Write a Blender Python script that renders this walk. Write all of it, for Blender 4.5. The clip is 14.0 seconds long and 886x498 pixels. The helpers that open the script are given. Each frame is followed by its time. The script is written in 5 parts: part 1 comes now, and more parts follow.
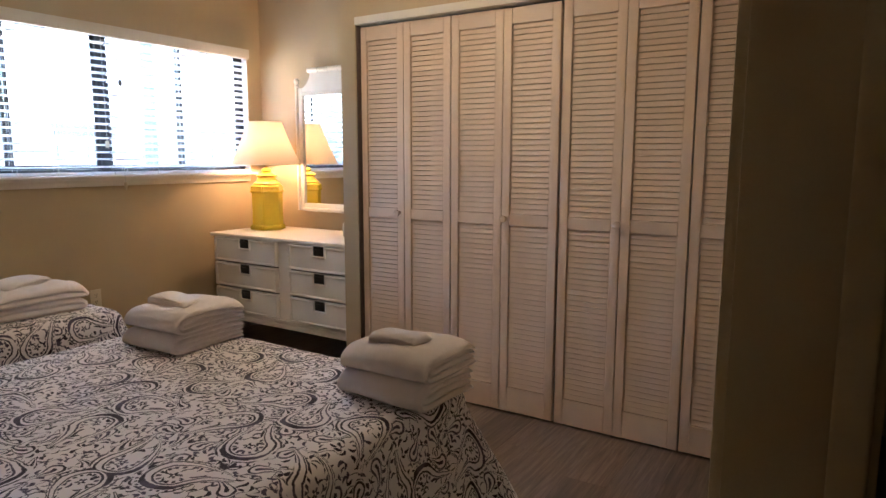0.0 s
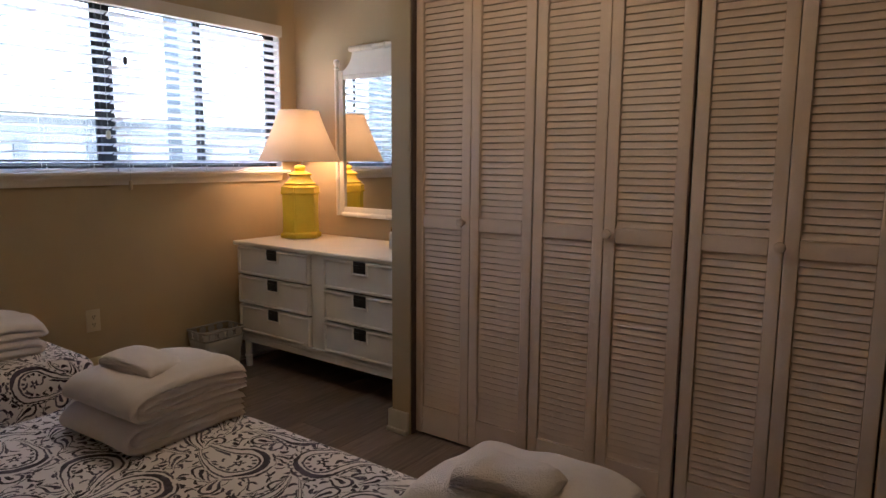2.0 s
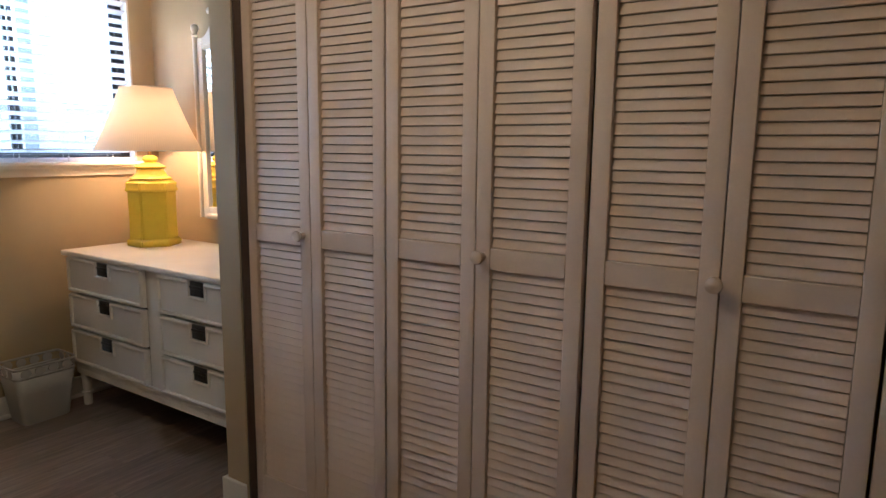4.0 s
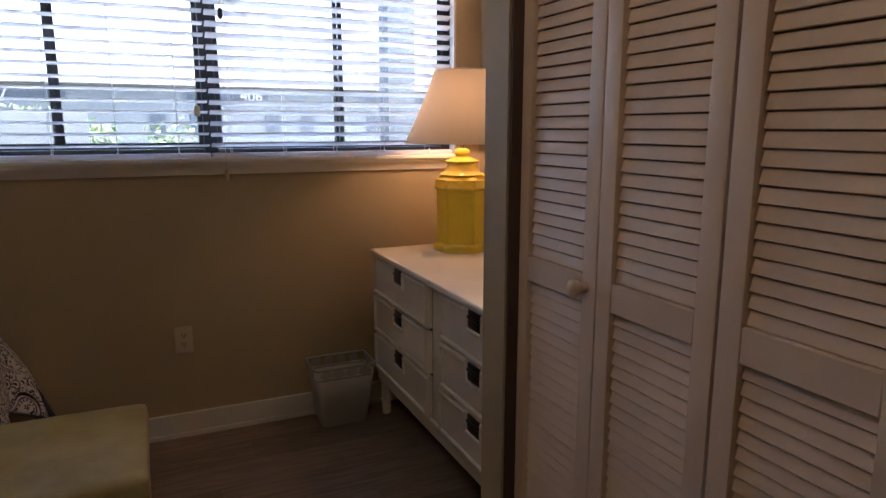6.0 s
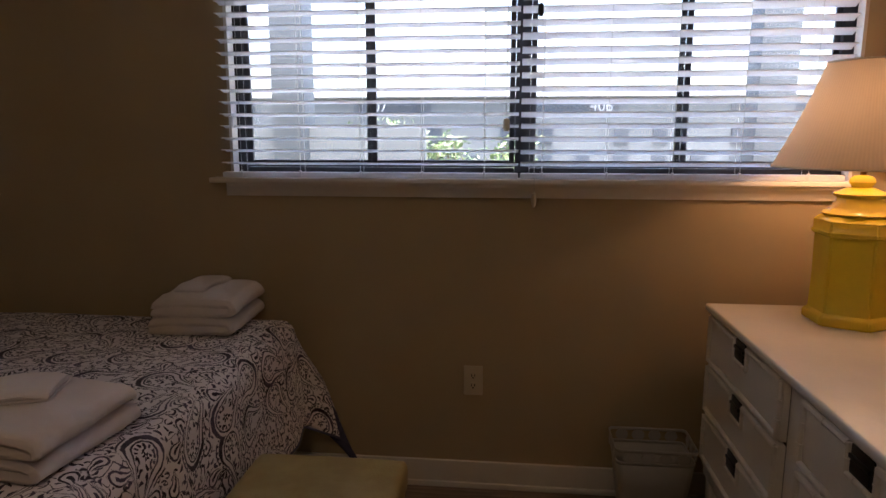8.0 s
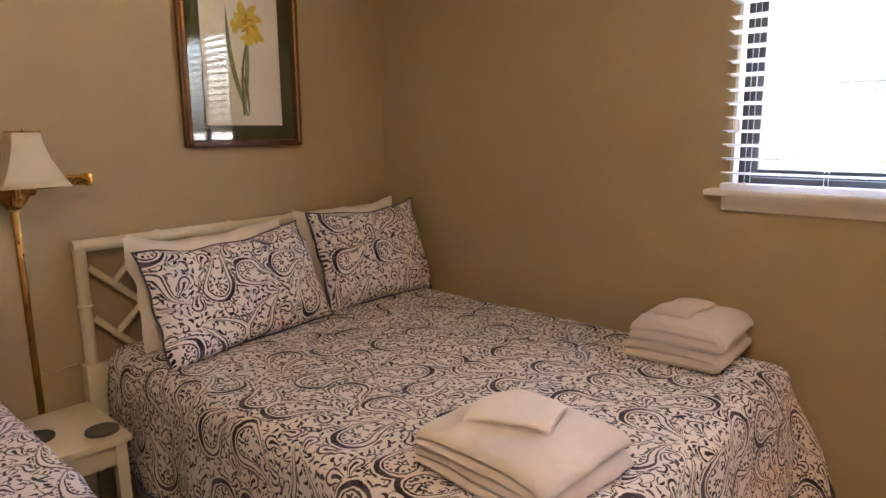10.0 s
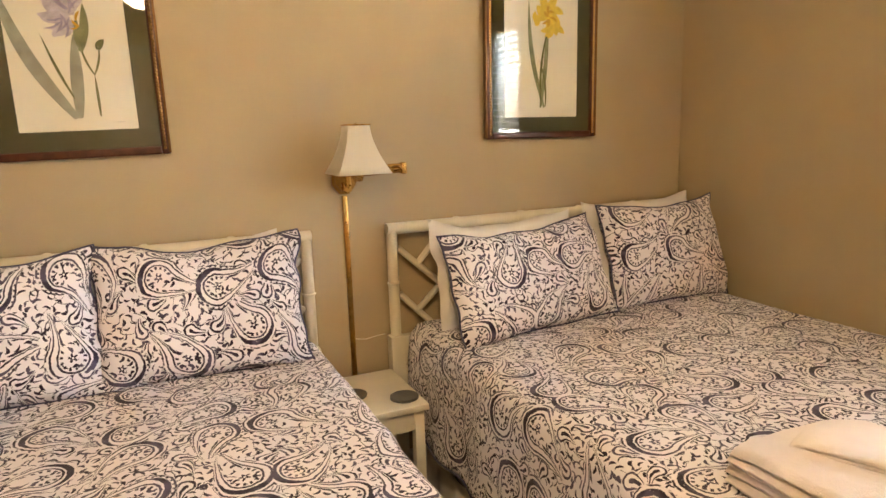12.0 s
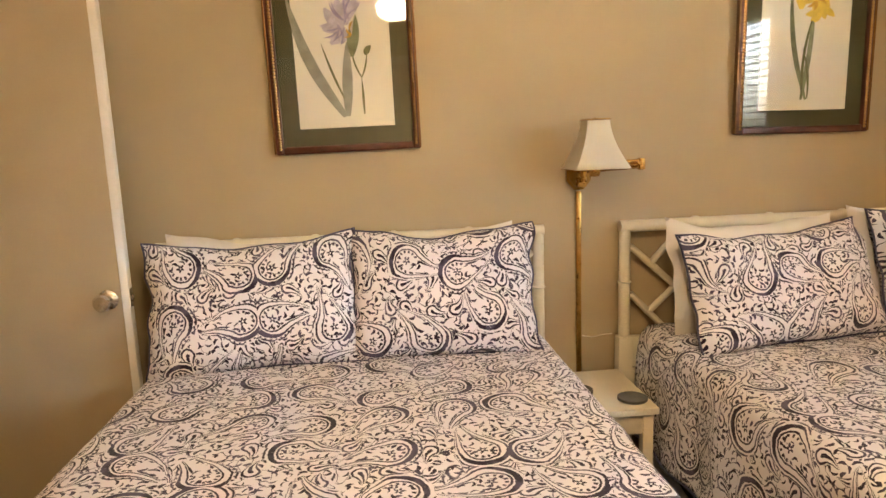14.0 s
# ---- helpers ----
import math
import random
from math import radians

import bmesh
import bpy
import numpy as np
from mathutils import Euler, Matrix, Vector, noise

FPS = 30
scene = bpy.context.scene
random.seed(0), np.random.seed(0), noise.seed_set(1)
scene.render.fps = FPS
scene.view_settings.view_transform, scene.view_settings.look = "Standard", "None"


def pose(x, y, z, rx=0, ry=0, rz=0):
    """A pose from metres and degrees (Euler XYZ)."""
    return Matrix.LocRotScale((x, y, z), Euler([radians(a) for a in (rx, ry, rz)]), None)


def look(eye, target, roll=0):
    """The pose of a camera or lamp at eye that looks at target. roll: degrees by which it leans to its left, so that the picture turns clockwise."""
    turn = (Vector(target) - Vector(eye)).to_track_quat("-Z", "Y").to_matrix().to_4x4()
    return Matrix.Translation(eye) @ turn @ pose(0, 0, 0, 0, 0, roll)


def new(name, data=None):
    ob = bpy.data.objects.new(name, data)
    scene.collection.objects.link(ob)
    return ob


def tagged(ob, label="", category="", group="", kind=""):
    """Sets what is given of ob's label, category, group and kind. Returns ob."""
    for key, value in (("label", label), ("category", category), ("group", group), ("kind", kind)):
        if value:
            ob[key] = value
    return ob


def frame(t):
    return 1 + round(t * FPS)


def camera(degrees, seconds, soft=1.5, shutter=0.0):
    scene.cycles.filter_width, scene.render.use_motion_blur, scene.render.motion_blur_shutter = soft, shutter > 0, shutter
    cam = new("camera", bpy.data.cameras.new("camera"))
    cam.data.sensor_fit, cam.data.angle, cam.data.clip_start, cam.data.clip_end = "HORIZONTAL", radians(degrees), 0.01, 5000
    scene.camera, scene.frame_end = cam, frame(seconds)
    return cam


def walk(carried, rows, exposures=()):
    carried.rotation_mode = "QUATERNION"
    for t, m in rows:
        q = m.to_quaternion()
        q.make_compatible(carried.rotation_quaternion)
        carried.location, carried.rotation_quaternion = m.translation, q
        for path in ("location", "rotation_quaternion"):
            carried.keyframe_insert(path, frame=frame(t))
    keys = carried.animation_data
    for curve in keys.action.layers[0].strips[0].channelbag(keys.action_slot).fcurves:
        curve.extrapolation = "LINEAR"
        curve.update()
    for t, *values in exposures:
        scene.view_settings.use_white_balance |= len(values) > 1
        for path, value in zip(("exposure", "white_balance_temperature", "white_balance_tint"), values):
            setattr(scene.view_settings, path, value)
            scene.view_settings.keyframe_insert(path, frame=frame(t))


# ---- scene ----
cam = camera(68.3, 14.0)
PATH = [
    (0, (0.381, -4.02, 1.321), (2.052, -2.956, 1.044), 0.1),
    (0.5, (0.53, -3.869, 1.314), (2.183, -2.777, 1.039), 0.3),
    (1, (0.642, -3.68, 1.311), (2.26, -2.537, 1.036), 0.4),
    (1.5, (0.805, -3.538, 1.298), (2.407, -2.374, 1.022), 0.3),
    (2, (0.989, -3.45, 1.292), (2.59, -2.284, 1.017), 0.4),
    (2.5, (1.18, -3.328, 1.289), (2.809, -2.202, 1.011), 0.4),
    (2.7, (1.234, -3.294, 1.293), (2.914, -2.245, 1.016), 0.5),
    (3.75, (1.72, -3.40, 1.30), (3.372, -2.31, 0.995), 0.6),
    (4.8, (2.16, -3.147, 1.296), (3.766, -1.997, 0.983), 0.9),
    (5, (2.235, -3.1, 1.302), (3.714, -1.793, 0.978), 0.8),
    (5.5, (2.407, -3.048, 1.313), (3.487, -1.403, 0.957), -0.1),
    (6, (2.517, -2.918, 1.333), (3.327, -1.126, 0.968), 0.0),
    (6.5, (2.662, -2.802, 1.352), (3.21, -0.912, 0.992), 0.1),
    (7, (2.794, -2.722, 1.369), (3.076, -0.772, 1.024), 0.2),
    (7.5, (2.818, -2.551, 1.367), (2.823, -0.581, 1.022), 0.2),
    (8, (2.75, -2.391, 1.359), (2.539, -0.431, 1.02), -0.0),
    (8.5, (2.615, -2.296, 1.398), (2.182, -0.38, 1.023), -0.1),
    (9, (2.515, -2.235, 1.466), (1.741, -0.44, 1.042), -0.4),
    (9.2, (2.497, -2.219, 1.456), (1.583, -0.489, 1.042), -0.5),
    (11.3, (2.414, -2.236, 1.414), (0.718, -1.243, 1.042), -1.6),
    (11.5, (2.401, -2.244, 1.42), (0.672, -1.313, 1.043), -1.7),
    (12, (2.367, -2.273, 1.404), (0.568, -1.477, 1.042), -1.8),
    (12.5, (2.358, -2.289, 1.396), (0.501, -1.638, 1.039), -1.9),
    (13, (2.354, -2.304, 1.386), (0.449, -1.805, 1.04), -2.2),
    (13.5, (2.355, -2.327, 1.377), (0.414, -1.979, 1.044), -2.1),
    (14, (2.374, -2.352, 1.373), (0.409, -2.171, 1.047), -2.1),
]
walk(cam, [(t, look(eye, target, roll)) for t, eye, target, roll in PATH],
     exposures=[(0.0, 5.4, 5550, 9), (1.2, 4.74, 5550, 10), (2.7, 4.36, 5800, 12), (5.0, 5.35, 4700, 0), (5.5, 4.42, 5200, 7), (6.0, 3.82, 5700, 15), (6.4, 3.42, 5900, 18), (8.3, 3.5, 6250, 19), (9.2, 4.68, 6300, 20), (11.3, 6.70, 6900, 7), (12.6, 6.70, 7150, 7), (13.5, 6.72, 7500, 7), (14.0, 6.74, 6900, 7)])
SKY = 0.15
LAMP_W, LAMP_GLOW, CEIL_GLOW = 0.42, 1.0, 1.15

# ---- world, sun, exposure ----
world = bpy.data.worlds.new("sky_world")
world.use_nodes = True
scene.world = world
_nt = world.node_tree
_sky = _nt.nodes.new("ShaderNodeTexSky")
_sky.sky_type = "NISHITA"
_sky.sun_disc = False
_sky.sun_elevation = radians(73)
_sky.sun_rotation = radians(155)
_sky.air_density, _sky.dust_density, _sky.ozone_density = 1.0, 6.0, 1.0
_nt.links.new(_sky.outputs[0], _nt.nodes["Background"].inputs[0])
_nt.nodes["Background"].inputs[1].default_value = SKY
_sun = bpy.data.lights.new("sun", "SUN")
_sun.energy, _sun.angle, _sun.color = 1.5, radians(12), (1, 0.96, 0.9)
sun = new("sun", _sun)
sun.matrix_world = look((1.5, -3.2, 12), (0, 0, 0))

# ---- plan ----
SOUTH = -3.925      # room face of the entry wall
CEIL = 2.62
EAST = 4.035        # wall behind the dresser
DOORS = 3.305       # face of the closet doors
JOG = 3.272         # face of the closet wall
JOG_N = -1.495
WIN = (1.685, 3.905, 1.19, 2.13)
BED_TOP = 0.685


# ---- mesh helpers ----
def box(bm, x0, x1, y0, y1, z0, z1, bevel=0.0, seg=2):
    vs = [bm.verts.new((x, y, z)) for x in (x0, x1) for y in (y0, y1) for z in (z0, z1)]
    fs = [(0, 1, 3, 2), (4, 6, 7, 5), (0, 4, 5, 1), (2, 3, 7, 6), (0, 2, 6, 4), (1, 5, 7, 3)]
    faces = [bm.faces.new([vs[i] for i in f]) for f in fs]
    if bevel:
        edges = list({e for f in faces for e in f.edges})
        bmesh.ops.bevel(bm, geom=edges, offset=bevel, segments=seg, affect="EDGES", profile=0.6)
    return bm


def ring_mesh(bm, rings, closed=True, caps=True):
    """Skins a list of rings of points."""
    rows = [[bm.verts.new(p) for p in r] for r in rings]
    n = len(rows[0])
    for a, b in zip(rows, rows[1:]):
        for i in range(n if closed else n - 1):
            j = (i + 1) % n
            bm.faces.new((a[i], a[j], b[j], b[i]))
    if caps and closed:
        bm.faces.new(rows[0][::-1])
        bm.faces.new(rows[-1])
    return bm


def tube(bm, points, r, seg=10, radii=None, caps=True):
    pts = [Vector(p) for p in points]
    rings, up = [], None
    for i, p in enumerate(pts):
        d = (pts[min(i + 1, len(pts) - 1)] - pts[max(i - 1, 0)]).normalized()
        if up is None:
            up = Vector((0, 0, 1)) if abs(d.z) < 0.9 else Vector((1, 0, 0))
        a = d.cross(up).normalized()
        b = a.cross(d).normalized()
        up = b
        rr = radii[i] if radii else r
        rings.append([p + (a * math.cos(k * math.tau / seg) + b * math.sin(k * math.tau / seg)) * rr for k in range(seg)])
    return ring_mesh(bm, rings, True, caps)


def loop_tube(bm, points, r, seg=8):
    pts = [Vector(p) for p in points]
    n = len(pts)
    rows = []
    for i, p in enumerate(pts):
        d = (pts[(i + 1) % n] - pts[i - 1]).normalized()
        up = Vector((0, 0, 1)) if abs(d.z) < 0.9 else Vector((1, 0, 0))
        a = d.cross(up).normalized()
        b = a.cross(d).normalized()
        rows.append([bm.verts.new(p + (a * math.cos(k * math.tau / seg) + b * math.sin(k * math.tau / seg)) * r) for k in range(seg)])
    for i in range(n):
        q, s = rows[i], rows[(i + 1) % n]
        for k in range(seg):
            j = (k + 1) % seg
            try:
                bm.faces.new((q[k], q[j], s[j], s[k]))
            except ValueError:
                pass
    return bm


def lathe(bm, profile, seg=32, cx=0.0, cy=0.0, turn=0.0, caps=True):
    rings = [[(cx + r * math.cos(turn + k * math.tau / seg), cy + r * math.sin(turn + k * math.tau / seg), z) for k in range(seg)] for r, z in profile]
    return ring_mesh(bm, rings, True, caps)


def finish(bm, name, material, smooth=False):
    bmesh.ops.recalc_face_normals(bm, faces=bm.faces)
    me = bpy.data.meshes.new(name)
    bm.to_mesh(me)
    bm.free()
    if material:
        me.materials.append(material)
    if smooth:
        for p in me.polygons:
            p.use_smooth = True
        me.set_sharp_from_angle(angle=radians(42))
    return me


def part(name, bm, material, parent=None, label="", smooth=True):
    ob = new(name, finish(bm, name, material, smooth))
    if parent is not None:
        ob.parent = parent
    if label:
        ob["label"] = label
    return ob


def thing(name, label, category, m=None, group="", kind=""):
    ob = new(name)
    ob.empty_display_size = 0.1
    if m is not None:
        ob.matrix_basis = m
    return tagged(ob, label, category, group, kind)


def solid(name, bm, material, label, category, group="", kind="", smooth=True, m=None):
    ob = new(name, finish(bm, name, material, smooth))
    if m is not None:
        ob.matrix_basis = m
    return tagged(ob, label, category, group, kind)


def piece(name, me, parent, loc=(0, 0, 0), rot=(0, 0, 0)):
    ob = new(name, me)
    ob.parent = parent
    ob.location, ob.rotation_euler = loc, rot
    return ob


# ---- materials ----
class N:
    """Small builder for node trees."""
    def __init__(self, name):
        self.m = bpy.data.materials.new(name)
        self.m.use_nodes = True
        self.t = self.m.node_tree
        self.bsdf = self.t.nodes["Principled BSDF"]
        self.out = self.t.nodes["Material Output"]

    def node(self, kind, **inputs):
        n = self.t.nodes.new(kind)
        for k, v in inputs.items():
            self.put(n.inputs[k.replace("_", " ")], v)
        return n

    def put(self, socket, v):
        if isinstance(v, bpy.types.NodeSocket):
            self.t.links.new(v, socket)
        else:
            socket.default_value = v

    def math(self, op, a, b=0.0, c=0.0, clamp=False):
        n = self.t.nodes.new("ShaderNodeMath")
        n.operation, n.use_clamp = op, clamp
        for s, v in zip(n.inputs, (a, b, c)):
            self.put(s, v)
        return n.outputs[0]

    def vec(self, op, a, b=(0, 0, 0), scale=None):
        n = self.t.nodes.new("ShaderNodeVectorMath")
        n.operation = op
        self.put(n.inputs[0], a)
        self.put(n.inputs[1], b)
        if scale is not None:
            self.put(n.inputs[3], scale)
        return n.outputs[1] if op in ("LENGTH", "DOT_PRODUCT", "DISTANCE") else n.outputs[0]

    def mix(self, f, a, b):
        n = self.t.nodes.new("ShaderNodeMix")
        n.data_type = "RGBA"
        self.put(n.inputs[0], f)
        self.put(n.inputs[6], a)
        self.put(n.inputs[7], b)
        return n.outputs[2]

    def coord(self, which="Object"):
        return self.t.nodes.new("ShaderNodeTexCoord").outputs[which]

    def noise(self, scale, detail=3.0, rough=0.55, vector=None, distortion=0.0):
        n = self.t.nodes.new("ShaderNodeTexNoise")
        n.inputs["Scale"].default_value = scale
        n.inputs["Detail"].default_value = detail
        n.inputs["Roughness"].default_value = rough
        n.inputs["Distortion"].default_value = distortion
        self.put(n.inputs["Vector"], vector if vector is not None else self.coord())
        return n

    def ramp(self, f, *stops):
        n = self.t.nodes.new("ShaderNodeValToRGB")
        self.put(n.inputs[0], f)
        e = n.color_ramp.elements
        while len(e) < len(stops):
            e.new(0.5)
        for el, (p, c) in zip(e, stops):
            el.position, el.color = p, (*c, 1) if len(c) == 3 else c
        return n.outputs[0]

    def step(self, x, lo, hi):
        """0 below lo, 1 above hi."""
        n = self.t.nodes.new("ShaderNodeMapRange")
        n.interpolation_type = "SMOOTHSTEP"
        for s, v in zip(n.inputs, (x, lo, hi, 0.0, 1.0)):
            self.put(s, v)
        return n.outputs[0]

    def bump(self, height, strength=0.2, distance=0.01):
        n = self.t.nodes.new("ShaderNodeBump")
        n.inputs["Strength"].default_value = strength
        n.inputs["Distance"].default_value = distance
        self.put(n.inputs["Height"], height)
        self.put(self.bsdf.inputs["Normal"], n.outputs[0])

    def set(self, **kw):
        for k, v in kw.items():
            self.put(self.bsdf.inputs[k.replace("_", " ")], v)
        return self


def col(c, k=1.0):
    return (c[0] * k, c[1] * k, c[2] * k, 1)


def paint(name, c, rough=0.5, vary=0.06, scale=3.0, bump=0.05, fine=180.0, spec=0.4):
    n = N(name)
    big = n.noise(scale, 4).outputs[0]
    fin = n.noise(fine, 3).outputs[0]
    f = n.math("ADD", n.math("MULTIPLY", big, 0.75), n.math("MULTIPLY", fin, 0.25))
    n.set(Base_Color=n.mix(n.step(f, 0.3, 0.7), col(c, 1 - vary), col(c, 1 + vary)), Specular_IOR_Level=spec,
          Roughness=n.math("MULTIPLY_ADD", big, 0.12, rough - 0.06))
    n.bump(fin, bump, 0.004)
    return n.m


def metal(name, c, rough=0.3, vary=0.1):
    n = N(name)
    f = n.noise(40, 4).outputs[0]
    n.set(Base_Color=n.mix(f, col(c, 1 - vary), col(c, 1 + vary)), Metallic=1.0, Roughness=n.math("MULTIPLY_ADD", f, 0.2, rough - 0.1))
    return n.m


WALL = paint("wall_paint", (0.462, 0.368, 0.230), 0.62, 0.05, 1.6, 0.14, 260, 0.25)
WHITE = paint("white_gloss_paint", (0.70, 0.665, 0.60), 0.36, 0.035, 4.0, 0.06, 90)
DOOR_WHITE = paint("closet_paint", (0.735, 0.580, 0.458), 0.42, 0.05, 5.0, 0.10, 120)
SILL = paint("sill_white_paint", (0.82, 0.77, 0.70), 0.34, 0.03, 4.0, 0.05, 90)
JAMB = paint("dark_brown_jamb", (0.085, 0.055, 0.042), 0.5, 0.1)
CEILING = paint("ceiling_paint", (0.80, 0.77, 0.71), 0.85, 0.04, 2.0, 0.4, 60)
FURN = paint("furniture_cream", (0.79, 0.745, 0.665), 0.34, 0.04, 5.0, 0.06, 110)
CREAM = paint("bamboo_cream", (0.74, 0.68, 0.54), 0.36, 0.05, 8.0, 0.06, 70)
# dark board colour: the subfloor, and shade painted behind the drawers
DARK_BOARD = paint("shadow_board", (0.10, 0.085, 0.07), 0.8, 0.1)
BRONZE = paint("bronze_frame", (0.035, 0.035, 0.04), 0.4, 0.1, 8, 0.03)
YELLOW = paint("yellow_glaze", (0.72, 0.56, 0.035), 0.22, 0.05, 6.0, 0.03, 60, 0.5)
BLACK = paint("black_pull", (0.018, 0.017, 0.017), 0.3, 0.2)
CORD = paint("cord", (0.6, 0.6, 0.58), 0.8)
PLASTIC = paint("ivory_plastic", (0.62, 0.55, 0.40), 0.35, 0.03)
BINMAT = paint("white_plastic", (0.46, 0.44, 0.41), 0.3, 0.04)
BRASS_OLD = metal("tarnished_brass", (0.36, 0.21, 0.06), 0.30, 0.5)
BRASS = metal("brass", (0.47, 0.28, 0.08), 0.26, 0.35)
CHROME = metal("nickel", (0.72, 0.69, 0.62), 0.2)
SLATE = paint("coaster", (0.10, 0.095, 0.085), 0.5, 0.2, 30)
PILLOW = paint("white_cotton", (0.80, 0.76, 0.71), 0.9, 0.05, 8, 0.25, 300, 0.1)
PIPE = paint("navy_piping", (0.085, 0.082, 0.14), 0.85, 0.1, 40, 0.2)
SKIRT = paint("bed_skirt_cotton", (0.66, 0.62, 0.55), 0.9, 0.05, 8, 0.25, 300, 0.1)
FACADE = paint("blue_grey_siding", (0.080, 0.094, 0.102), 0.7, 0.08, 2, 0.1)
# post blue-grey darkened in place of the shade under a porch roof
POST_SHADED = paint("slate_blue_post_shaded", (0.050, 0.062, 0.072), 0.6, 0.08, 3, 0.08)
TRIM_OUT = paint("pale_trim", (0.32, 0.35, 0.38), 0.6, 0.04)
GLASS_DARK = paint("dark_opening", (0.035, 0.045, 0.058), 0.3, 0.1)


def make_towel():
    n = N("terry_towel")
    v = n.coord()
    a = n.noise(420, 2, 0.7, v).outputs[0]
    b = n.noise(26, 4, 0.6, v).outputs[0]
    n.set(Base_Color=n.mix(b, (0.82, 0.735, 0.71, 1), (0.92, 0.845, 0.82, 1)), Roughness=0.95, Specular_IOR_Level=0.05)
    n.set(Sheen_Weight=0.35, Sheen_Roughness=0.5)
    n.bump(n.math("ADD", n.math("MULTIPLY", a, 0.6), b), 0.8, 0.008)
    return n.m


TOWEL = make_towel()


def make_paisley():
    """White cotton printed with navy paisley drops, small drops and leaves, on the cloth's own metres."""
    n = N("paisley_cotton")
    uv = n.coord("UV")
    warp = n.noise(7.0, 2, 0.5, uv).outputs["Color"]
    uvw = n.vec("ADD", uv, n.vec("SCALE", n.vec("SUBTRACT", warp, (0.5, 0.5, 0.5)), scale=0.022))
    fray = n.noise(95.0, 2, 0.6, uv).outputs["Color"]
    uvw = n.vec("ADD", uvw, n.vec("SCALE", n.vec("SUBTRACT", fray, (0.5, 0.5, 0.5)), scale=0.0065))

    def cells(scale, seed, randomness):
        """Turned local coordinates of a scatter of motifs."""
        vor = n.t.nodes.new("ShaderNodeTexVoronoi")
        vor.voronoi_dimensions = "2D"
        vor.inputs["Scale"].default_value = scale
        vor.inputs["Randomness"].default_value = randomness
        p0 = n.vec("ADD", uvw, (seed, seed * 0.37, 0))
        n.put(vor.inputs["Vector"], p0)
        d = n.vec("SCALE", n.vec("SUBTRACT", p0, vor.outputs["Position"]), scale=scale)
        sep = n.node("ShaderNodeSeparateXYZ")
        n.put(sep.inputs[0], d)
        rnd = n.node("ShaderNodeSeparateColor")
        n.put(rnd.inputs[0], vor.outputs["Color"])
        ang = n.math("MULTIPLY", rnd.outputs[0], 6.283)
        c, s = n.math("COSINE", ang), n.math("SINE", ang)
        x = n.math("SUBTRACT", n.math("MULTIPLY", sep.outputs[0], c), n.math("MULTIPLY", sep.outputs[1], s))
        y = n.math("ADD", n.math("MULTIPLY", sep.outputs[0], s), n.math("MULTIPLY", sep.outputs[1], c))
        flip = n.math("MULTIPLY_ADD", n.math("GREATER_THAN", rnd.outputs[1], 0.5), 2.0, -1.0)
        return n.math("MULTIPLY", x, flip), y, rnd

    def drop(x, y, R, L, curl):
        """1 on the outline of a drop with a round belly and a curled tail; also the side, -1..1."""
        up = n.math("MAXIMUM", y, 0.0)
        f = n.math("SUBTRACT", 1.0, n.math("DIVIDE", up, L), clamp=True)
        half = n.math("ADD", n.math("MULTIPLY", n.math("POWER", f, 0.75), R), 0.004)
        xc = n.math("SUBTRACT", x, n.math("MULTIPLY", n.math("MULTIPLY", up, up), curl))
        dn = n.math("MINIMUM", y, 0.0)
        belly = n.math("DIVIDE", n.math("SQRT", n.math("ADD", n.math("MULTIPLY", xc, xc), n.math("MULTIPLY", dn, dn))), half)
        past = n.math("MULTIPLY", n.math("GREATER_THAN", y, L), 9.0)
        return n.math("ADD", belly, past), n.math("DIVIDE", xc, half)

    def band(r, lo, hi, soft=0.03):
        return n.math("MULTIPLY", n.step(r, n.math("SUBTRACT", lo, soft), lo), n.math("SUBTRACT", 1.0, n.step(r, hi, n.math("ADD", hi, soft))))

    def most(*v):
        o = v[0]
        for k in v[1:]:
            o = n.math("MAXIMUM", o, k)
        return o

    # large drops: a brushed crescent round the belly, a thin outline, rows of dashes and a flower inside
    x, y, rnd = cells(5.5, 0.0, 0.36)
    y = n.math("ADD", y, 0.155)
    r, side = drop(x, y, 0.33, 0.71, 0.80)
    th = n.math("ARCTAN2", x, y)
    skew = n.math("MULTIPLY_ADD", rnd.outputs[2], 1.9, -0.95)
    belly = n.math("MAXIMUM", n.math("MULTIPLY", n.math("COSINE", n.math("ADD", th, skew)), -1.0), 0.0)
    outer = most(band(r, n.math("MULTIPLY_ADD", belly, -0.17, 0.94), 1.0), band(r, 0.935, 1.0))
    ring = band(r, 0.625, 0.685, 0.025)
    dash = n.step(n.math("SINE", n.math("MULTIPLY", th, 13.0)), -0.05, 0.3)
    beads = n.math("MULTIPLY", band(r, 0.43, 0.55), dash)
    rc = n.math("SQRT", n.math("ADD", n.math("MULTIPLY", x, x), n.math("MULTIPLY", y, y)))
    petal = n.math("MULTIPLY_ADD", n.math("SINE", n.math("MULTIPLY", th, 5.0)), 0.022, 0.052)
    flower = n.math("MULTIPLY", n.math("LESS_THAN", rc, petal), n.math("GREATER_THAN", rc, 0.016))
    fringe = n.math("MULTIPLY", band(r, 1.06, 1.12), n.step(n.math("SINE", n.math("MULTIPLY", th, 26.0)), 0.1, 0.5))
    fringe = n.math("MULTIPLY", fringe, n.math("GREATER_THAN", rnd.outputs[2], 0.55))
    motif = most(outer, ring, beads, flower, fringe)
    halo = n.math("MULTIPLY", band(r, 1.13, 1.185, 0.03), n.step(n.noise(26, 2, 0.5, uv).outputs[0], 0.44, 0.5))
    motif = most(motif, halo)
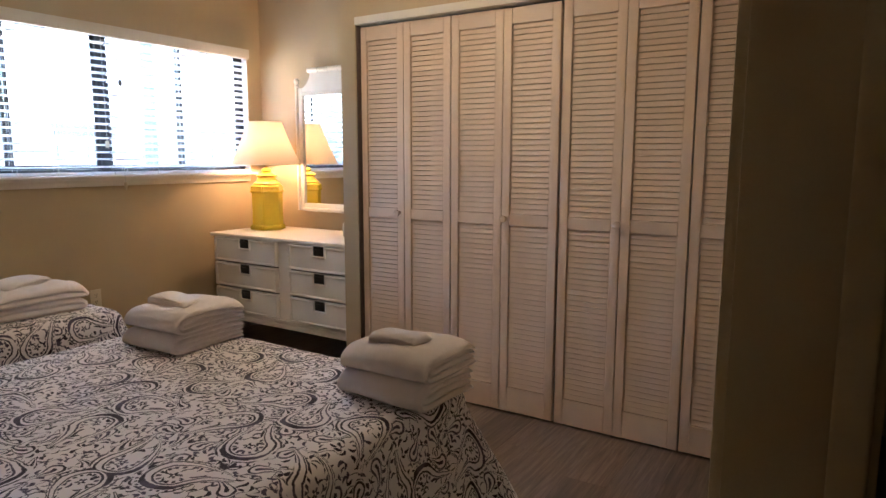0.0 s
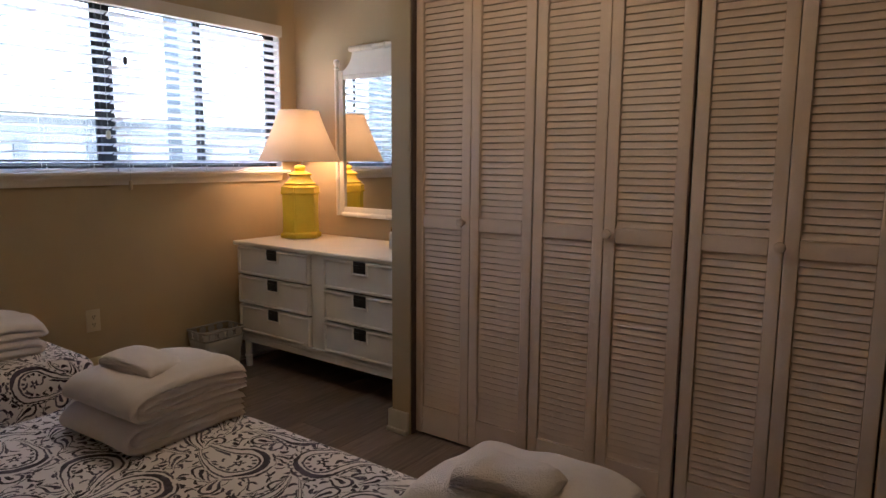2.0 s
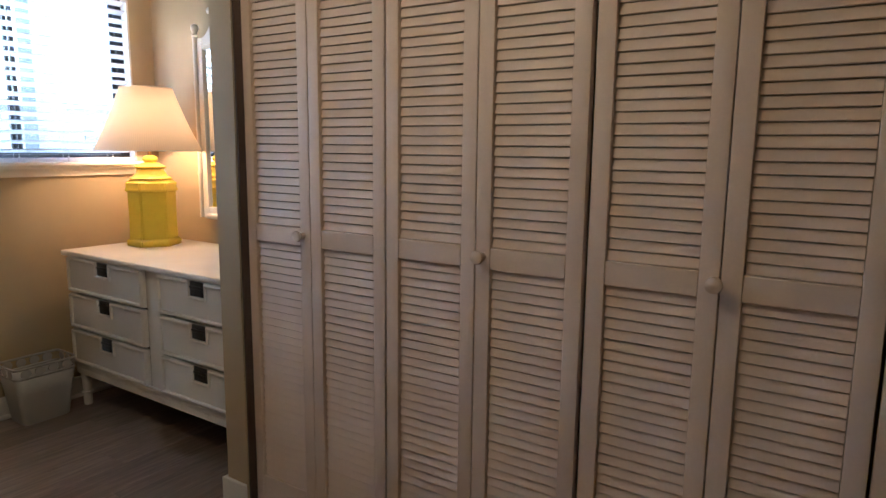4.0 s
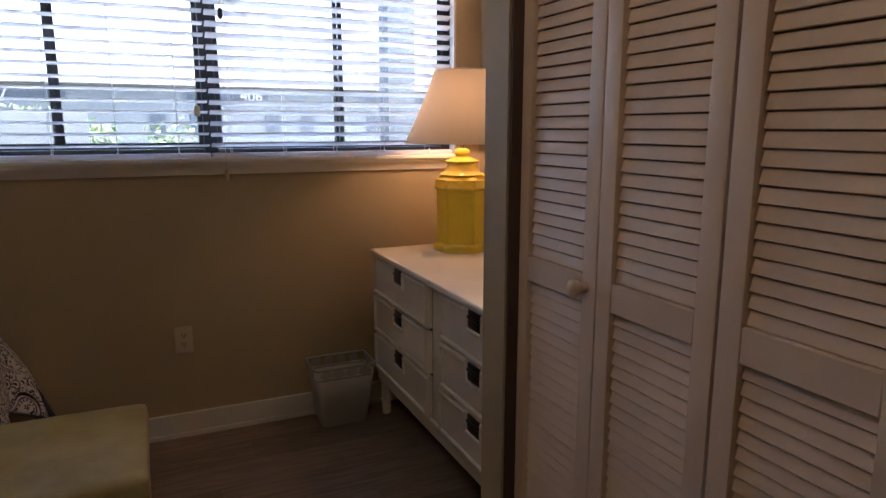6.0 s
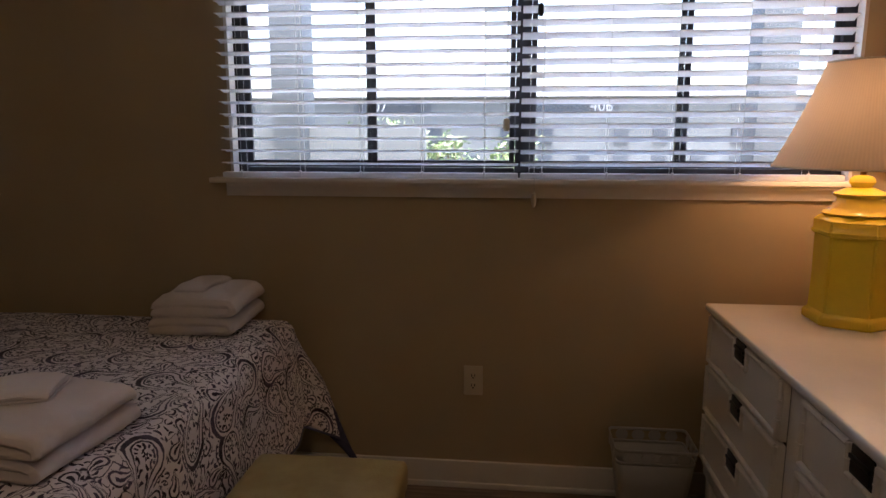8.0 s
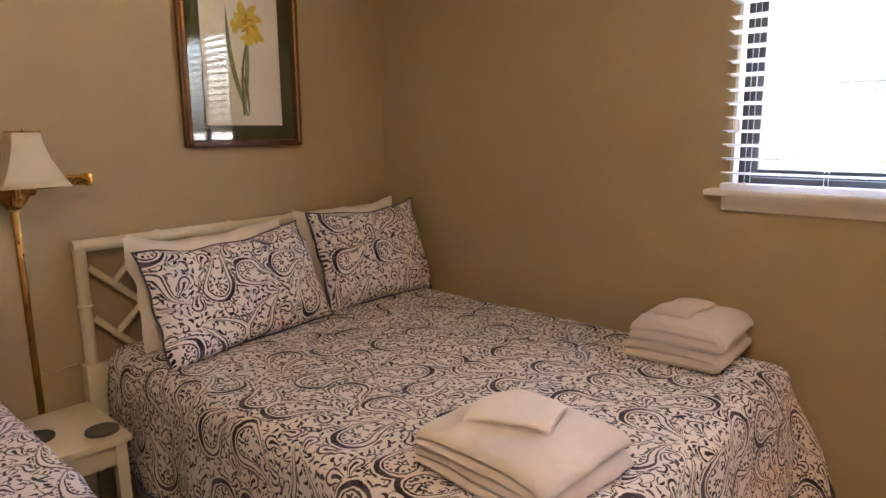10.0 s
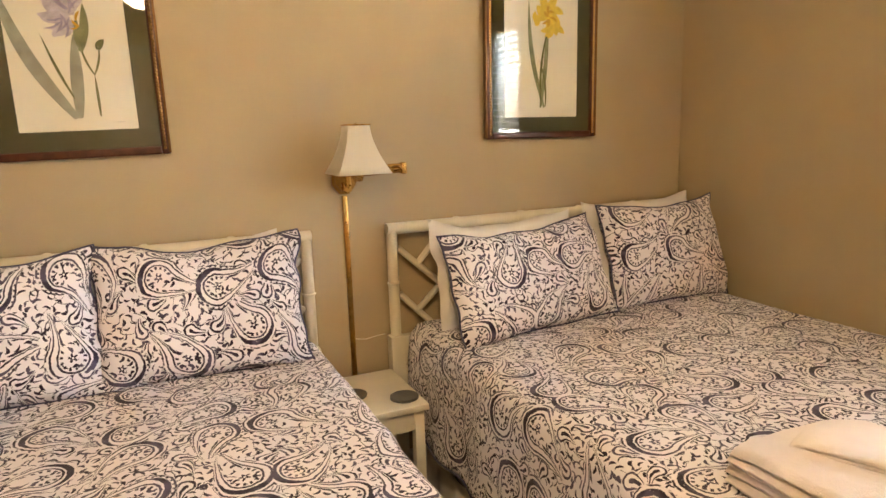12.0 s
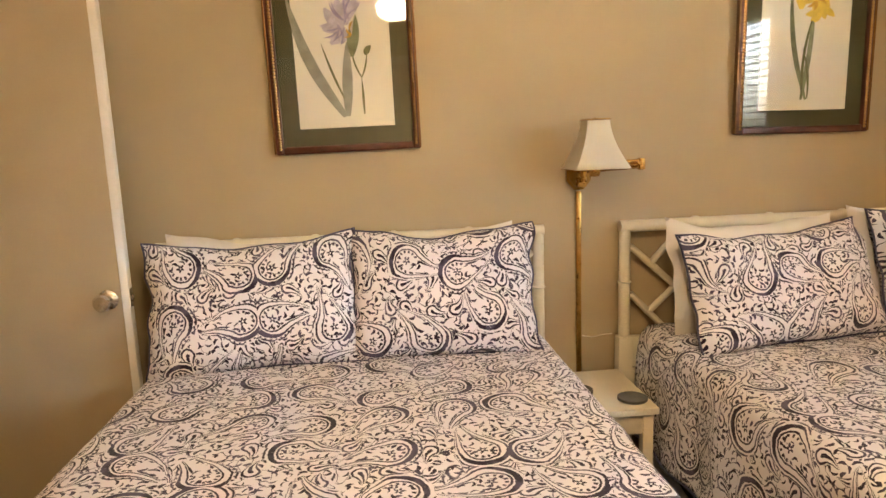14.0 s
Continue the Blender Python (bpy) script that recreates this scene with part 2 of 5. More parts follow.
    free = n.step(r, 1.18, 1.24)
    # small drops between them
    x2, y2, rnd2 = cells(12.0, 3.7, 0.55)
    r2, side2 = drop(x2, n.math("ADD", y2, 0.08), 0.24, 0.56, 1.3)
    small = most(band(r2, 0.76, 1.0, 0.06), n.math("LESS_THAN", r2, 0.26))
    small = n.math("MULTIPLY", small, n.math("GREATER_THAN", rnd2.outputs[2], 0.22))
    # leaves and dots
    x3, y3, rnd3 = cells(46.0, 8.3, 0.85)
    lx = n.math("SUBTRACT", x3, n.math("MULTIPLY", n.math("MULTIPLY", y3, y3), 0.9))
    wid = n.math("MULTIPLY_ADD", rnd3.outputs[2], 0.14, 0.09)
    leaf = n.math("LESS_THAN", n.math("ADD", n.math("POWER", n.math("DIVIDE", n.math("ABSOLUTE", lx), wid), 2.0), n.math("POWER", n.math("DIVIDE", n.math("ABSOLUTE", y3), 0.50), 2.0)), 1.0)
    away = n.math("MULTIPLY", n.step(r2, 1.05, 1.25), free)
    keep_small = n.math("MULTIPLY", small, free)
    leaf_out = n.math("MULTIPLY", leaf, n.math("MAXIMUM", away, n.math("MULTIPLY", free, n.math("LESS_THAN", rnd2.outputs[2], 0.22))))
    tiny = n.math("MULTIPLY", n.math("MULTIPLY", leaf, n.math("LESS_THAN", r, 0.52)), n.math("MULTIPLY", n.math("GREATER_THAN", rc, 0.07), n.math("GREATER_THAN", rnd3.outputs[0], 0.2)))
    vine = n.math("SUBTRACT", 1.0, n.step(n.math("ABSOLUTE", n.math("SUBTRACT", n.noise(13, 1.0, 0.4, uvw, 1.0).outputs[0], 0.5)), 0.006, 0.017))
    ink = most(motif, keep_small, leaf_out, tiny, n.math("MULTIPLY", vine, away))
    fade = n.noise(75, 3, 0.65, uv).outputs[0]
    ink = n.math("MULTIPLY", ink, n.step(fade, 0.16, 0.37), clamp=True)
    tone = n.noise(16, 2, 0.5, uv).outputs[0]
    navy = n.mix(n.step(tone, 0.42, 0.62), (0.030, 0.022, 0.040, 1), (0.098, 0.082, 0.132, 1))
    white = n.mix(n.noise(9, 3, 0.5, uv).outputs[0], (0.75, 0.71, 0.745, 1), (0.85, 0.81, 0.84, 1))
    n.set(Base_Color=n.mix(ink, white, navy), Roughness=0.9, Specular_IOR_Level=0.08, Sheen_Weight=0.15)
    quilt = n.noise(38, 3, 0.6, uv).outputs[0]
    weave = n.noise(700, 1, 0.5, uv).outputs[0]
    n.bump(n.math("ADD", quilt, n.math("MULTIPLY", weave, 0.25)), 0.35, 0.006)
    return n.m


PAISLEY = make_paisley()


def make_floor():
    n = N("vinyl_plank")
    v = n.coord()
    oi = n.node("ShaderNodeObjectInfo")
    off = n.vec("SCALE", (7.3, 3.1, 1.7), scale=n.math("MULTIPLY", oi.outputs["Random"], 9.0))
    mp = n.node("ShaderNodeMapping")
    n.put(mp.inputs[0], n.vec("ADD", v, off))
    mp.inputs["Scale"].default_value = (1.4, 22, 1)
    g = n.noise(3.0, 6, 0.62, mp.outputs[0], 0.6).outputs[0]
    base = n.ramp(g, (0.25, (0.110, 0.078, 0.060)), (0.5, (0.205, 0.150, 0.119)), (0.78, (0.315, 0.242, 0.198)))
    k = n.math("MULTIPLY_ADD", oi.outputs["Random"], 0.35, 0.80)
    n.set(Base_Color=n.mix(1.0, base, n.vec("SCALE", base, scale=k)), Roughness=n.math("MULTIPLY_ADD", g, 0.2, 0.34), Specular_IOR_Level=0.4)
    n.bump(g, 0.12, 0.003)
    return n.m


PLANK = make_floor()


def make_vinyl():
    n = N("olive_vinyl")
    v = n.coord()
    big = n.noise(5, 4, 0.6, v).outputs[0]
    vor = n.t.nodes.new("ShaderNodeTexVoronoi")
    vor.inputs["Scale"].default_value = 160
    n.put(vor.inputs["Vector"], v)
    n.set(Base_Color=n.mix(n.step(big, 0.35, 0.7), (0.345, 0.270, 0.105, 1), (0.46, 0.385, 0.178, 1)), Roughness=n.math("MULTIPLY_ADD", big, 0.25, 0.28), Specular_IOR_Level=0.45)
    n.bump(n.math("ADD", big, n.math("MULTIPLY", vor.outputs[0], 0.25)), 0.35, 0.006)
    return n.m


VINYL = make_vinyl()


def make_shade(name, c, amount, pleats=0.0):
    n = N(name)
    tr = n.node("ShaderNodeBsdfTranslucent")
    df = n.node("ShaderNodeBsdfDiffuse")
    cc = col(c)
    if pleats:
        uv = n.coord("UV")
        w = n.node("ShaderNodeSeparateXYZ")
        n.put(w.inputs[0], uv)
        s = n.math("SINE", n.math("MULTIPLY", w.outputs[0], pleats))
        b = n.node("ShaderNodeBump", Strength=0.25, Distance=0.002, Height=s)
        n.put(df.inputs["Normal"], b.outputs[0])
        cc = n.mix(n.step(s, -1.0, 1.0), col(c, 0.95), col(c))
    else:
        cc = n.mix(n.noise(300, 2).outputs[0], col(c, 0.92), col(c))
    n.put(tr.inputs[0], cc)
    n.put(df.inputs[0], cc)
    mx = n.node("ShaderNodeMixShader", Fac=amount)
    n.put(mx.inputs[1], df.outputs[0])
    n.put(mx.inputs[2], tr.outputs[0])
    n.put(n.out.inputs[0], mx.outputs[0])
    return n.m


SHADE = make_shade("pleated_shade", (0.78, 0.64, 0.48), 0.13, 900.0)
BLIND = make_shade("blind_vinyl", (0.88, 0.88, 0.88), 0.42)
SHADE_SMALL = make_shade("linen_shade", (0.85, 0.79, 0.66), 0.35)


def make_glass(name, tint=(0.95, 0.97, 0.98), rough=0.0, gloss=0.03):
    n = N(name)
    tr = n.node("ShaderNodeBsdfTransparent", Color=(*tint, 1))
    gl = n.node("ShaderNodeBsdfGlossy", Color=(1, 1, 1, 1), Roughness=rough)
    lw = n.node("ShaderNodeLayerWeight", Blend=0.5)
    fr = n.math("MULTIPLY_ADD", n.math("POWER", lw.outputs["Facing"], 5.0), 0.94, gloss)
    mx = n.node("ShaderNodeMixShader", Fac=fr)
    n.put(mx.inputs[1], tr.outputs[0])
    n.put(mx.inputs[2], gl.outputs[0])
    n.put(n.out.inputs[0], mx.outputs[0])
    return n.m


GLASS = make_glass("window_glass")
PIC_GLASS = make_glass("picture_glass", (0.97, 0.97, 0.96), 0.01, 0.035)


def make_mirror():
    n = N("mirror_silver")
    n.set(Base_Color=(0.86, 0.88, 0.87, 1), Metallic=1.0, Roughness=0.015)
    return n.m


MIRROR = make_mirror()


def glow(name, c, strength):
    n = N(name)
    em = n.node("ShaderNodeEmission", Color=(*c, 1), Strength=strength)
    n.put(n.out.inputs[0], em.outputs[0])
    return n.m


# ---- setting ----
def walls():
    t = 0.14
    x0, x1, z0, z1 = WIN
    bm = bmesh.new()
    box(bm, -t, x0, 0, t, 0, CEIL)
    box(bm, x1, EAST + t, 0, t, 0, CEIL)
    box(bm, x0, x1, 0, t, 0, z0)
    box(bm, x0, x1, 0, t, z1, CEIL)
    solid("wall_north", bm, WALL, "tan painted wall with a wide window", "wall", kind="structure", smooth=False)
    bm = bmesh.new()
    box(bm, -t, 0, -5.6, 0, 0, CEIL)
    solid("wall_west", bm, WALL, "tan painted wall behind the headboards", "wall", kind="structure", smooth=False)
    bm = bmesh.new()
    box(bm, EAST, EAST + t, -5.6, 0, 0, CEIL)
    solid("wall_east", bm, WALL, "tan painted wall behind the dresser", "wall", kind="structure", smooth=False)
    # closet front wall: end jog and header, with a return wall beside the dresser
    bm = bmesh.new()
    box(bm, JOG, JOG + 0.12, -1.603, JOG_N, 0, CEIL)
    box(bm, JOG, JOG + 0.12, SOUTH, -1.603, 2.085, CEIL)
    solid("wall_closet", bm, WALL, "tan painted closet wall with a wide opening", "wall", kind="structure", smooth=False)
    bm = bmesh.new()
    box(bm, JOG + 0.1205, EAST, JOG_N - 0.1, JOG_N, 0, CEIL)
    solid("wall_return", bm, WALL, "tan painted return wall beside the dresser", "wall", kind="structure", smooth=False)
    # entry wall with the doorway
    bm = bmesh.new()
    s0, s1 = SOUTH - 0.125, SOUTH
    box(bm, 0, 0.24, s0, s1, 0, CEIL)
    box(bm, 1.08, EAST, s0, s1, 0, CEIL)
    box(bm, 0.24, 1.08, s0, s1, 2.05, CEIL)
    solid("wall_south", bm, WALL, "tan painted wall with the entry doorway", "wall", kind="structure", smooth=False)
    bm = bmesh.new()
    box(bm, 0, EAST, -5.74, -5.6, 0, CEIL)
    solid("wall_hall", bm, WALL, "tan painted wall of the hall outside", "wall", kind="structure", smooth=False)
    bm = bmesh.new()
    box(bm, -0.14, EAST + 0.14, -5.74, 0.14, CEIL, CEIL + 0.1)
    solid("ceiling", bm, CEILING, "off-white painted ceiling", "ceiling", kind="structure", smooth=False)


walls()


def trims():
    # baseboards with a shoe moulding
    def run(name, x0, x1, y0, y1, face):
        bm = bmesh.new()
        box(bm, x0, x1, y0, y1, 0.0, 0.105, 0.004)
        if face == "s":
            box(bm, x0, x1, y0 - 0.014, y0 - 0.001, 0.0, 0.022, 0.005)
        elif face == "w":
            box(bm, x0 - 0.014, x0 - 0.001, y0, y1, 0.0, 0.022, 0.005)
        elif face == "e":
            box(bm, x1 + 0.001, x1 + 0.014, y0, y1, 0.0, 0.022, 0.005)
        elif face == "n":
            box(bm, x0, x1, y1 + 0.001, y1 + 0.014, 0.0, 0.022, 0.005)
        solid(name, bm, WHITE, "white painted baseboard along the wall", "baseboard", kind="structure")
    run("baseboard_north", 0.0, EAST, -0.016, -0.001, "s")
    run("baseboard_west", 0.001, 0.016, SOUTH, -0.02, "e")
    run("baseboard_east", EAST - 0.016, EAST - 0.001, JOG_N, -0.02, "w")
    run("baseboard_jog", JOG - 0.016, JOG - 0.001, -1.60, JOG_N + 0.016, "w")
    run("baseboard_return", JOG, EAST - 0.02, JOG_N + 0.001, JOG_N + 0.016, "n")
    run("baseboard_south", 1.16, JOG, SOUTH + 0.001, SOUTH + 0.016, "n")
    # closet opening: head track board
    bm = bmesh.new()
    box(bm, JOG - 0.012, JOG + 0.07, SOUTH, -1.604, 2.043, 2.084, 0.003)
    solid("trim_closet_head", bm, WHITE, "white painted track board over the closet doors", "trim", kind="structure")
    bm = bmesh.new()
    box(bm, JOG + 0.005, JOG + 0.115, -1.613, -1.6035, 0.0, 2.042, 0.002)
    solid("trim_closet_jamb", bm, JAMB, "dark brown closet jamb", "trim", kind="structure")
    # entry door lining and casing
    bm = bmesh.new()
    s0, s1 = SOUTH - 0.128, SOUTH + 0.003
    box(bm, 1.062, 1.0795, s0, s1, 0, 2.049, 0.002)
    box(bm, 0.2405, 0.258, s0, s1, 0, 2.049, 0.002)
    box(bm, 0.2585, 1.0615, s0, s1, 2.032, 2.049, 0.002)
    box(bm, 1.050, 1.0615, SOUTH - 0.121, SOUTH - 0.088, 0, 2.031, 0.005, 3)
    box(bm, 0.2585, 0.270, SOUTH - 0.121, SOUTH - 0.088, 0, 2.031, 0.005, 3)
    solid("trim_door_lining", bm, WALL, "tan painted door lining of the entry", "trim", kind="structure")
    bm = bmesh.new()
    box(bm, 1.085, 1.15, SOUTH + 0.004, SOUTH + 0.018, 0, 2.11, 0.004)
    box(bm, 0.17, 0.235, SOUTH + 0.004, SOUTH + 0.018, 0, 2.11, 0.004)
    box(bm, 0.2355, 1.0845, SOUTH + 0.004, SOUTH + 0.018, 2.055, 2.11, 0.004)
    solid("trim_door_casing", bm, WALL, "tan painted door casing", "trim", kind="structure")


trims()


def window():
    x0, x1, z0, z1 = WIN
    w = thing("window_1", "wide dark bronze window of two sliding pairs", "window", kind="structure")
    bm = bmesh.new()
    for a, b in ((x0, x0 + 0.045), (2.752, 2.806), (x1 - 0.045, x1)):
        box(bm, a, b, 0.058, 0.092, z0 + 0.02, z1 - 0.001, 0.004)
    for a, b in ((x0 + 0.046, 2.751), (2.807, x1 - 0.046)):
        box(bm, a, b, 0.058, 0.092, z0 + 0.02, z0 + 0.055, 0.004)
        box(bm, a, b, 0.05, 0.115, z1 - 0.04, z1 - 0.001, 0.004)
    part("window_frame", bm, BRONZE, w)
    for a, b in ((x0 + 0.046, 2.751), (2.807, x1 - 0.046)):
        mid = 2.216 if a < 2 else 3.345
        for lo, hi, y in ((a, mid + 0.020, 0.068), (mid - 0.020, b, 0.083)):
            bm = bmesh.new()
            box(bm, lo, lo + 0.020, y - 0.007, y + 0.007, z0 + 0.056, z1 - 0.041, 0.002)
            box(bm, hi - 0.020, hi, y - 0.007, y + 0.007, z0 + 0.056, z1 - 0.041, 0.002)
            box(bm, lo + 0.0205, hi - 0.0205, y - 0.007, y + 0.007, z0 + 0.056, z0 + 0.082, 0.002)
            box(bm, lo + 0.0205, hi - 0.0205, y - 0.007, y + 0.007, z1 - 0.066, z1 - 0.041, 0.002)
            sash = part("sash", bm, BRONZE, w)
            bm = bmesh.new()
            box(bm, lo + 0.018, hi - 0.018, y - 0.002, y + 0.002, z0 + 0.078, z1 - 0.062)
            pane = part("pane", bm, GLASS, sash, smooth=False)
            pane.visible_shadow = False
    # reveal lining
    bm = bmesh.new()
    box(bm, x0 + 0.0005, x0 + 0.012, -0.001, 0.049, z0 + 0.02, z1)
    box(bm, x1 - 0.012, x1 - 0.0005, -0.001, 0.049, z0 + 0.02, z1)
    part("reveal", bm, WHITE, w)
    # stool and apron with mitred ends
    bm = bmesh.new()
    box(bm, x0 - 0.062, x1 + 0.02, -0.062, 0.048, z0 + 0.000, z0 + 0.019, 0.006, 3)
    part("window_sill", bm, SILL, w)
    bm = bmesh.new()
    prof = [(-0.0005, 0.0), (-0.016, 0.0), (-0.020, 0.012), (-0.030, 0.03), (-0.046, 0.048), (-0.050, 0.0615), (-0.0005, 0.0615)]
    a, b = x0 - 0.05, x1 + 0.015
    rings = [[(e + s * (-yy) * -0.55, yy, z0 - 0.0502 + zz * 0.81) for yy, zz in prof] for e, s in ((a + 0.028, -1.0), (b - 0.028, 1.0))]
    ring_mesh(bm, rings)
    part("apron", bm, SILL, w, smooth=False)
    # pull cleat hanging under the sill
    bm = bmesh.new()
    lathe(bm, [(0.002, 1.165), (0.008, 1.16), (0.010, 1.135), (0.006, 1.118), (0.002, 1.112)], 10, 2.822, -0.066)
    tagged(part("cord_tassel", bm, PLASTIC, None), "small ivory cord tassel hanging before the sill", "tassel")
    bm = bmesh.new()
    tube(bm, [(2.822, -0.066, 1.163), (2.822, -0.0665, 1.215), (2.820, -0.055, 1.30)], 0.0012, 5)
    tagged(part("tassel_cord", bm, CORD, None), "thin white pull cord over the sill edge", "cord")


window()


def blinds():
    z0, z1 = 1.228, 2.05
    bm = bmesh.new()
    box(bm, 1.658, 3.875, -0.062, -0.048, 2.052, 2.122, 0.004)
    box(bm, 1.658, 1.670, -0.0475, -0.004, 2.052, 2.122, 0.002)
    box(bm, 3.863, 3.875, -0.0475, -0.004, 2.052, 2.122, 0.002)
    solid("blind_valance", bm, WHITE, "long white valance over the window blinds", "valance")
    for k, (a, b) in enumerate(((1.672, 2.765), (2.773, 3.862))):
        bl = thing("window_blind", "white two-inch slat blind, lowered and half open", "blind", group="window blinds")
        bm = bmesh.new()
        box(bm, a, b, -0.042, -0.002, 2.055, 2.10, 0.003)
        part("headrail", bm, BLIND, bl)
        bm = bmesh.new()
        box(bm, a, b, -0.048, 0.002, 1.2105, 1.230, 0.004)
        part("bottom_rail", bm, BLIND, bl)
        # one slightly crowned slat shared by all
        bm = bmesh.new()
        n = 5
        rings = []
        for x in (a, b):
            up = [(x, -0.025 + 0.05 * i / (n - 1), 0.0015 + 0.0035 * (1 - (2 * i / (n - 1) - 1) ** 2)) for i in range(n)]
            dn = [(px, py, pz - 0.003) for px, py, pz in reversed(up)]
            rings.append(up + dn)
        ring_mesh(bm, rings)
        me = finish(bm, "slat", BLIND, True)
        count = 18
        tilt = radians(-8 if k == 0 else -17)
        for i in range(count):
            z = z0 + 0.034 + i * (z1 - z0 - 0.03) / count
            piece("slat", me, bl, (0, -0.023, z), (tilt + random.uniform(-0.02, 0.02), random.uniform(-0.0012, 0.0012), 0))
        for f in (0.07, 0.275, 0.48, 0.685, 0.89):
            x = a + (b - a) * f
            bm = bmesh.new()
            for y in (-0.050, 0.0035):
                tube(bm, [(x, y, 1.225), (x, y, 2.056)], 0.0009, 4)
            part("ladder_cord", bm, CORD, bl)
            bm = bmesh.new()
            box(bm, x - 0.004, x + 0.004, -0.0515, -0.0485, 1.212, 1.237, 0.001, 1)
            part("cord_button", bm, BLIND, bl)
        for x, z, r, mt in (((2.722, 1.418, 0.011, PLASTIC), (1.722, 1.43, 0.008, BLIND)), ((2.832, 1.80, 0.009, BRONZE),))[k]:
            bm = bmesh.new()
            tube(bm, [(x, -0.060, z), (x + 0.001, -0.059, 2.056)], 0.0013, 5)
            cd = part("lift_cord", bm, CORD, bl)
            bm = bmesh.new()
            lathe(bm, [(0.003, z + 0.004), (r, z), (r * 1.15, z - 0.03), (r * 0.7, z - 0.04)], 10, x, -0.060)
            part("tassel", bm, mt, cd)


blinds()


# ---- closet doors ----
def bifold(y_top, widths, knob_y, tilt):
    """A pair of louvred leaves that starts at y_top and runs south."""
    ob = thing("bifold_closet_door", "cream painted louvred bifold closet door, closed", "closet door", group="bifold closet doors",
               m=pose(DOORS, y_top, 0, 0, 0, tilt))
    st, th = 0.043, 0.028
    y = 0.0
    for k, w in enumerate(widths):
        hi, lo = y - 0.0015, y - w + 0.0015
        for a, b in ((lo, lo + st), (hi - st, hi)):
            bm = bmesh.new()
            box(bm, 0, th, a, b, 0.012, 2.036, 0.003, 2)
            part("stile", bm, DOOR_WHITE, ob)
        for a, b in ((0.0125, 0.142), (0.984, 1.042), (1.958, 2.0355)):
            bm = bmesh.new()
            box(bm, 0.001, th - 0.001, lo + st + 0.0003, hi - st - 0.0003, a, b, 0.002, 1)
            part("rail", bm, DOOR_WHITE, ob)
        # louvre slats
        half = (hi - lo) / 2 - st
        bm = bmesh.new()
        box(bm, -0.0026, 0.0026, -half + 0.001, half - 0.001, -0.0122, 0.0122, 0.0008, 1)
        me = finish(bm, "slat", DOOR_WHITE, True)
        for a, b in ((0.142, 0.984), (1.042, 1.958)):
            n = round((b - a) / 0.0264)
            step = (b - a) / n
            for i in range(n):
                piece("slat", me, ob, (0.0145, (lo + hi) / 2, a + step * (i + 0.5)), (0, radians(15) + random.uniform(-0.025, 0.025), 0))
        y -= w
    bm = bmesh.new()
    prof = [(0.0, 0.0), (0.011, 0.0), (0.009, 0.012), (0.014, 0.020), (0.0185, 0.027), (0.017, 0.035), (0.009, 0.040), (0.001, 0.041)]
    rings = [[(-d, knob_y - y_top + max(r, 0.0005) * math.cos(k * math.tau / 18), 1.019 + max(r, 0.0005) * math.sin(k * math.tau / 18)) for k in range(18)] for r, d in prof]
    ring_mesh(bm, rings)
    part("knob", bm, DOOR_WHITE, ob, "round painted wooden knob")
    return ob


W = 0.2985
E0 = -1.605
bifold(E0, (W, W), -1.872, 0.0)
bifold(E0 - 2 * W - 0.003, (W, W), -2.526, 0.35)
bifold(E0 - 4 * W - 0.014, (W, W), -3.105, -0.25)
bifold(E0 - 6 * W - 0.018, (W, -SOUTH + E0 - 7 * W - 0.024), E0 - 7 * W - 0.045, 0.0)


# ---- dresser corner ----
def bamboo(bm, p0, p1, r, nodes=3, seg=8):
    a, b = Vector(p0), Vector(p1)
    pts, rad = [], []
    ts = sorted({0.0, 1.0, *[c + o for c in [(i + 1) / (nodes + 1) for i in range(nodes)] for o in (-0.012, -0.004, 0.004, 0.012)]})
    for t in ts:
        near = min([abs(t - (i + 1) / (nodes + 1)) for i in range(nodes)] or [1])
        pts.append(a.lerp(b, t))
        rad.append(r * (1.22 if near < 0.006 else 1.0))
    tube(bm, pts, r, seg, rad)


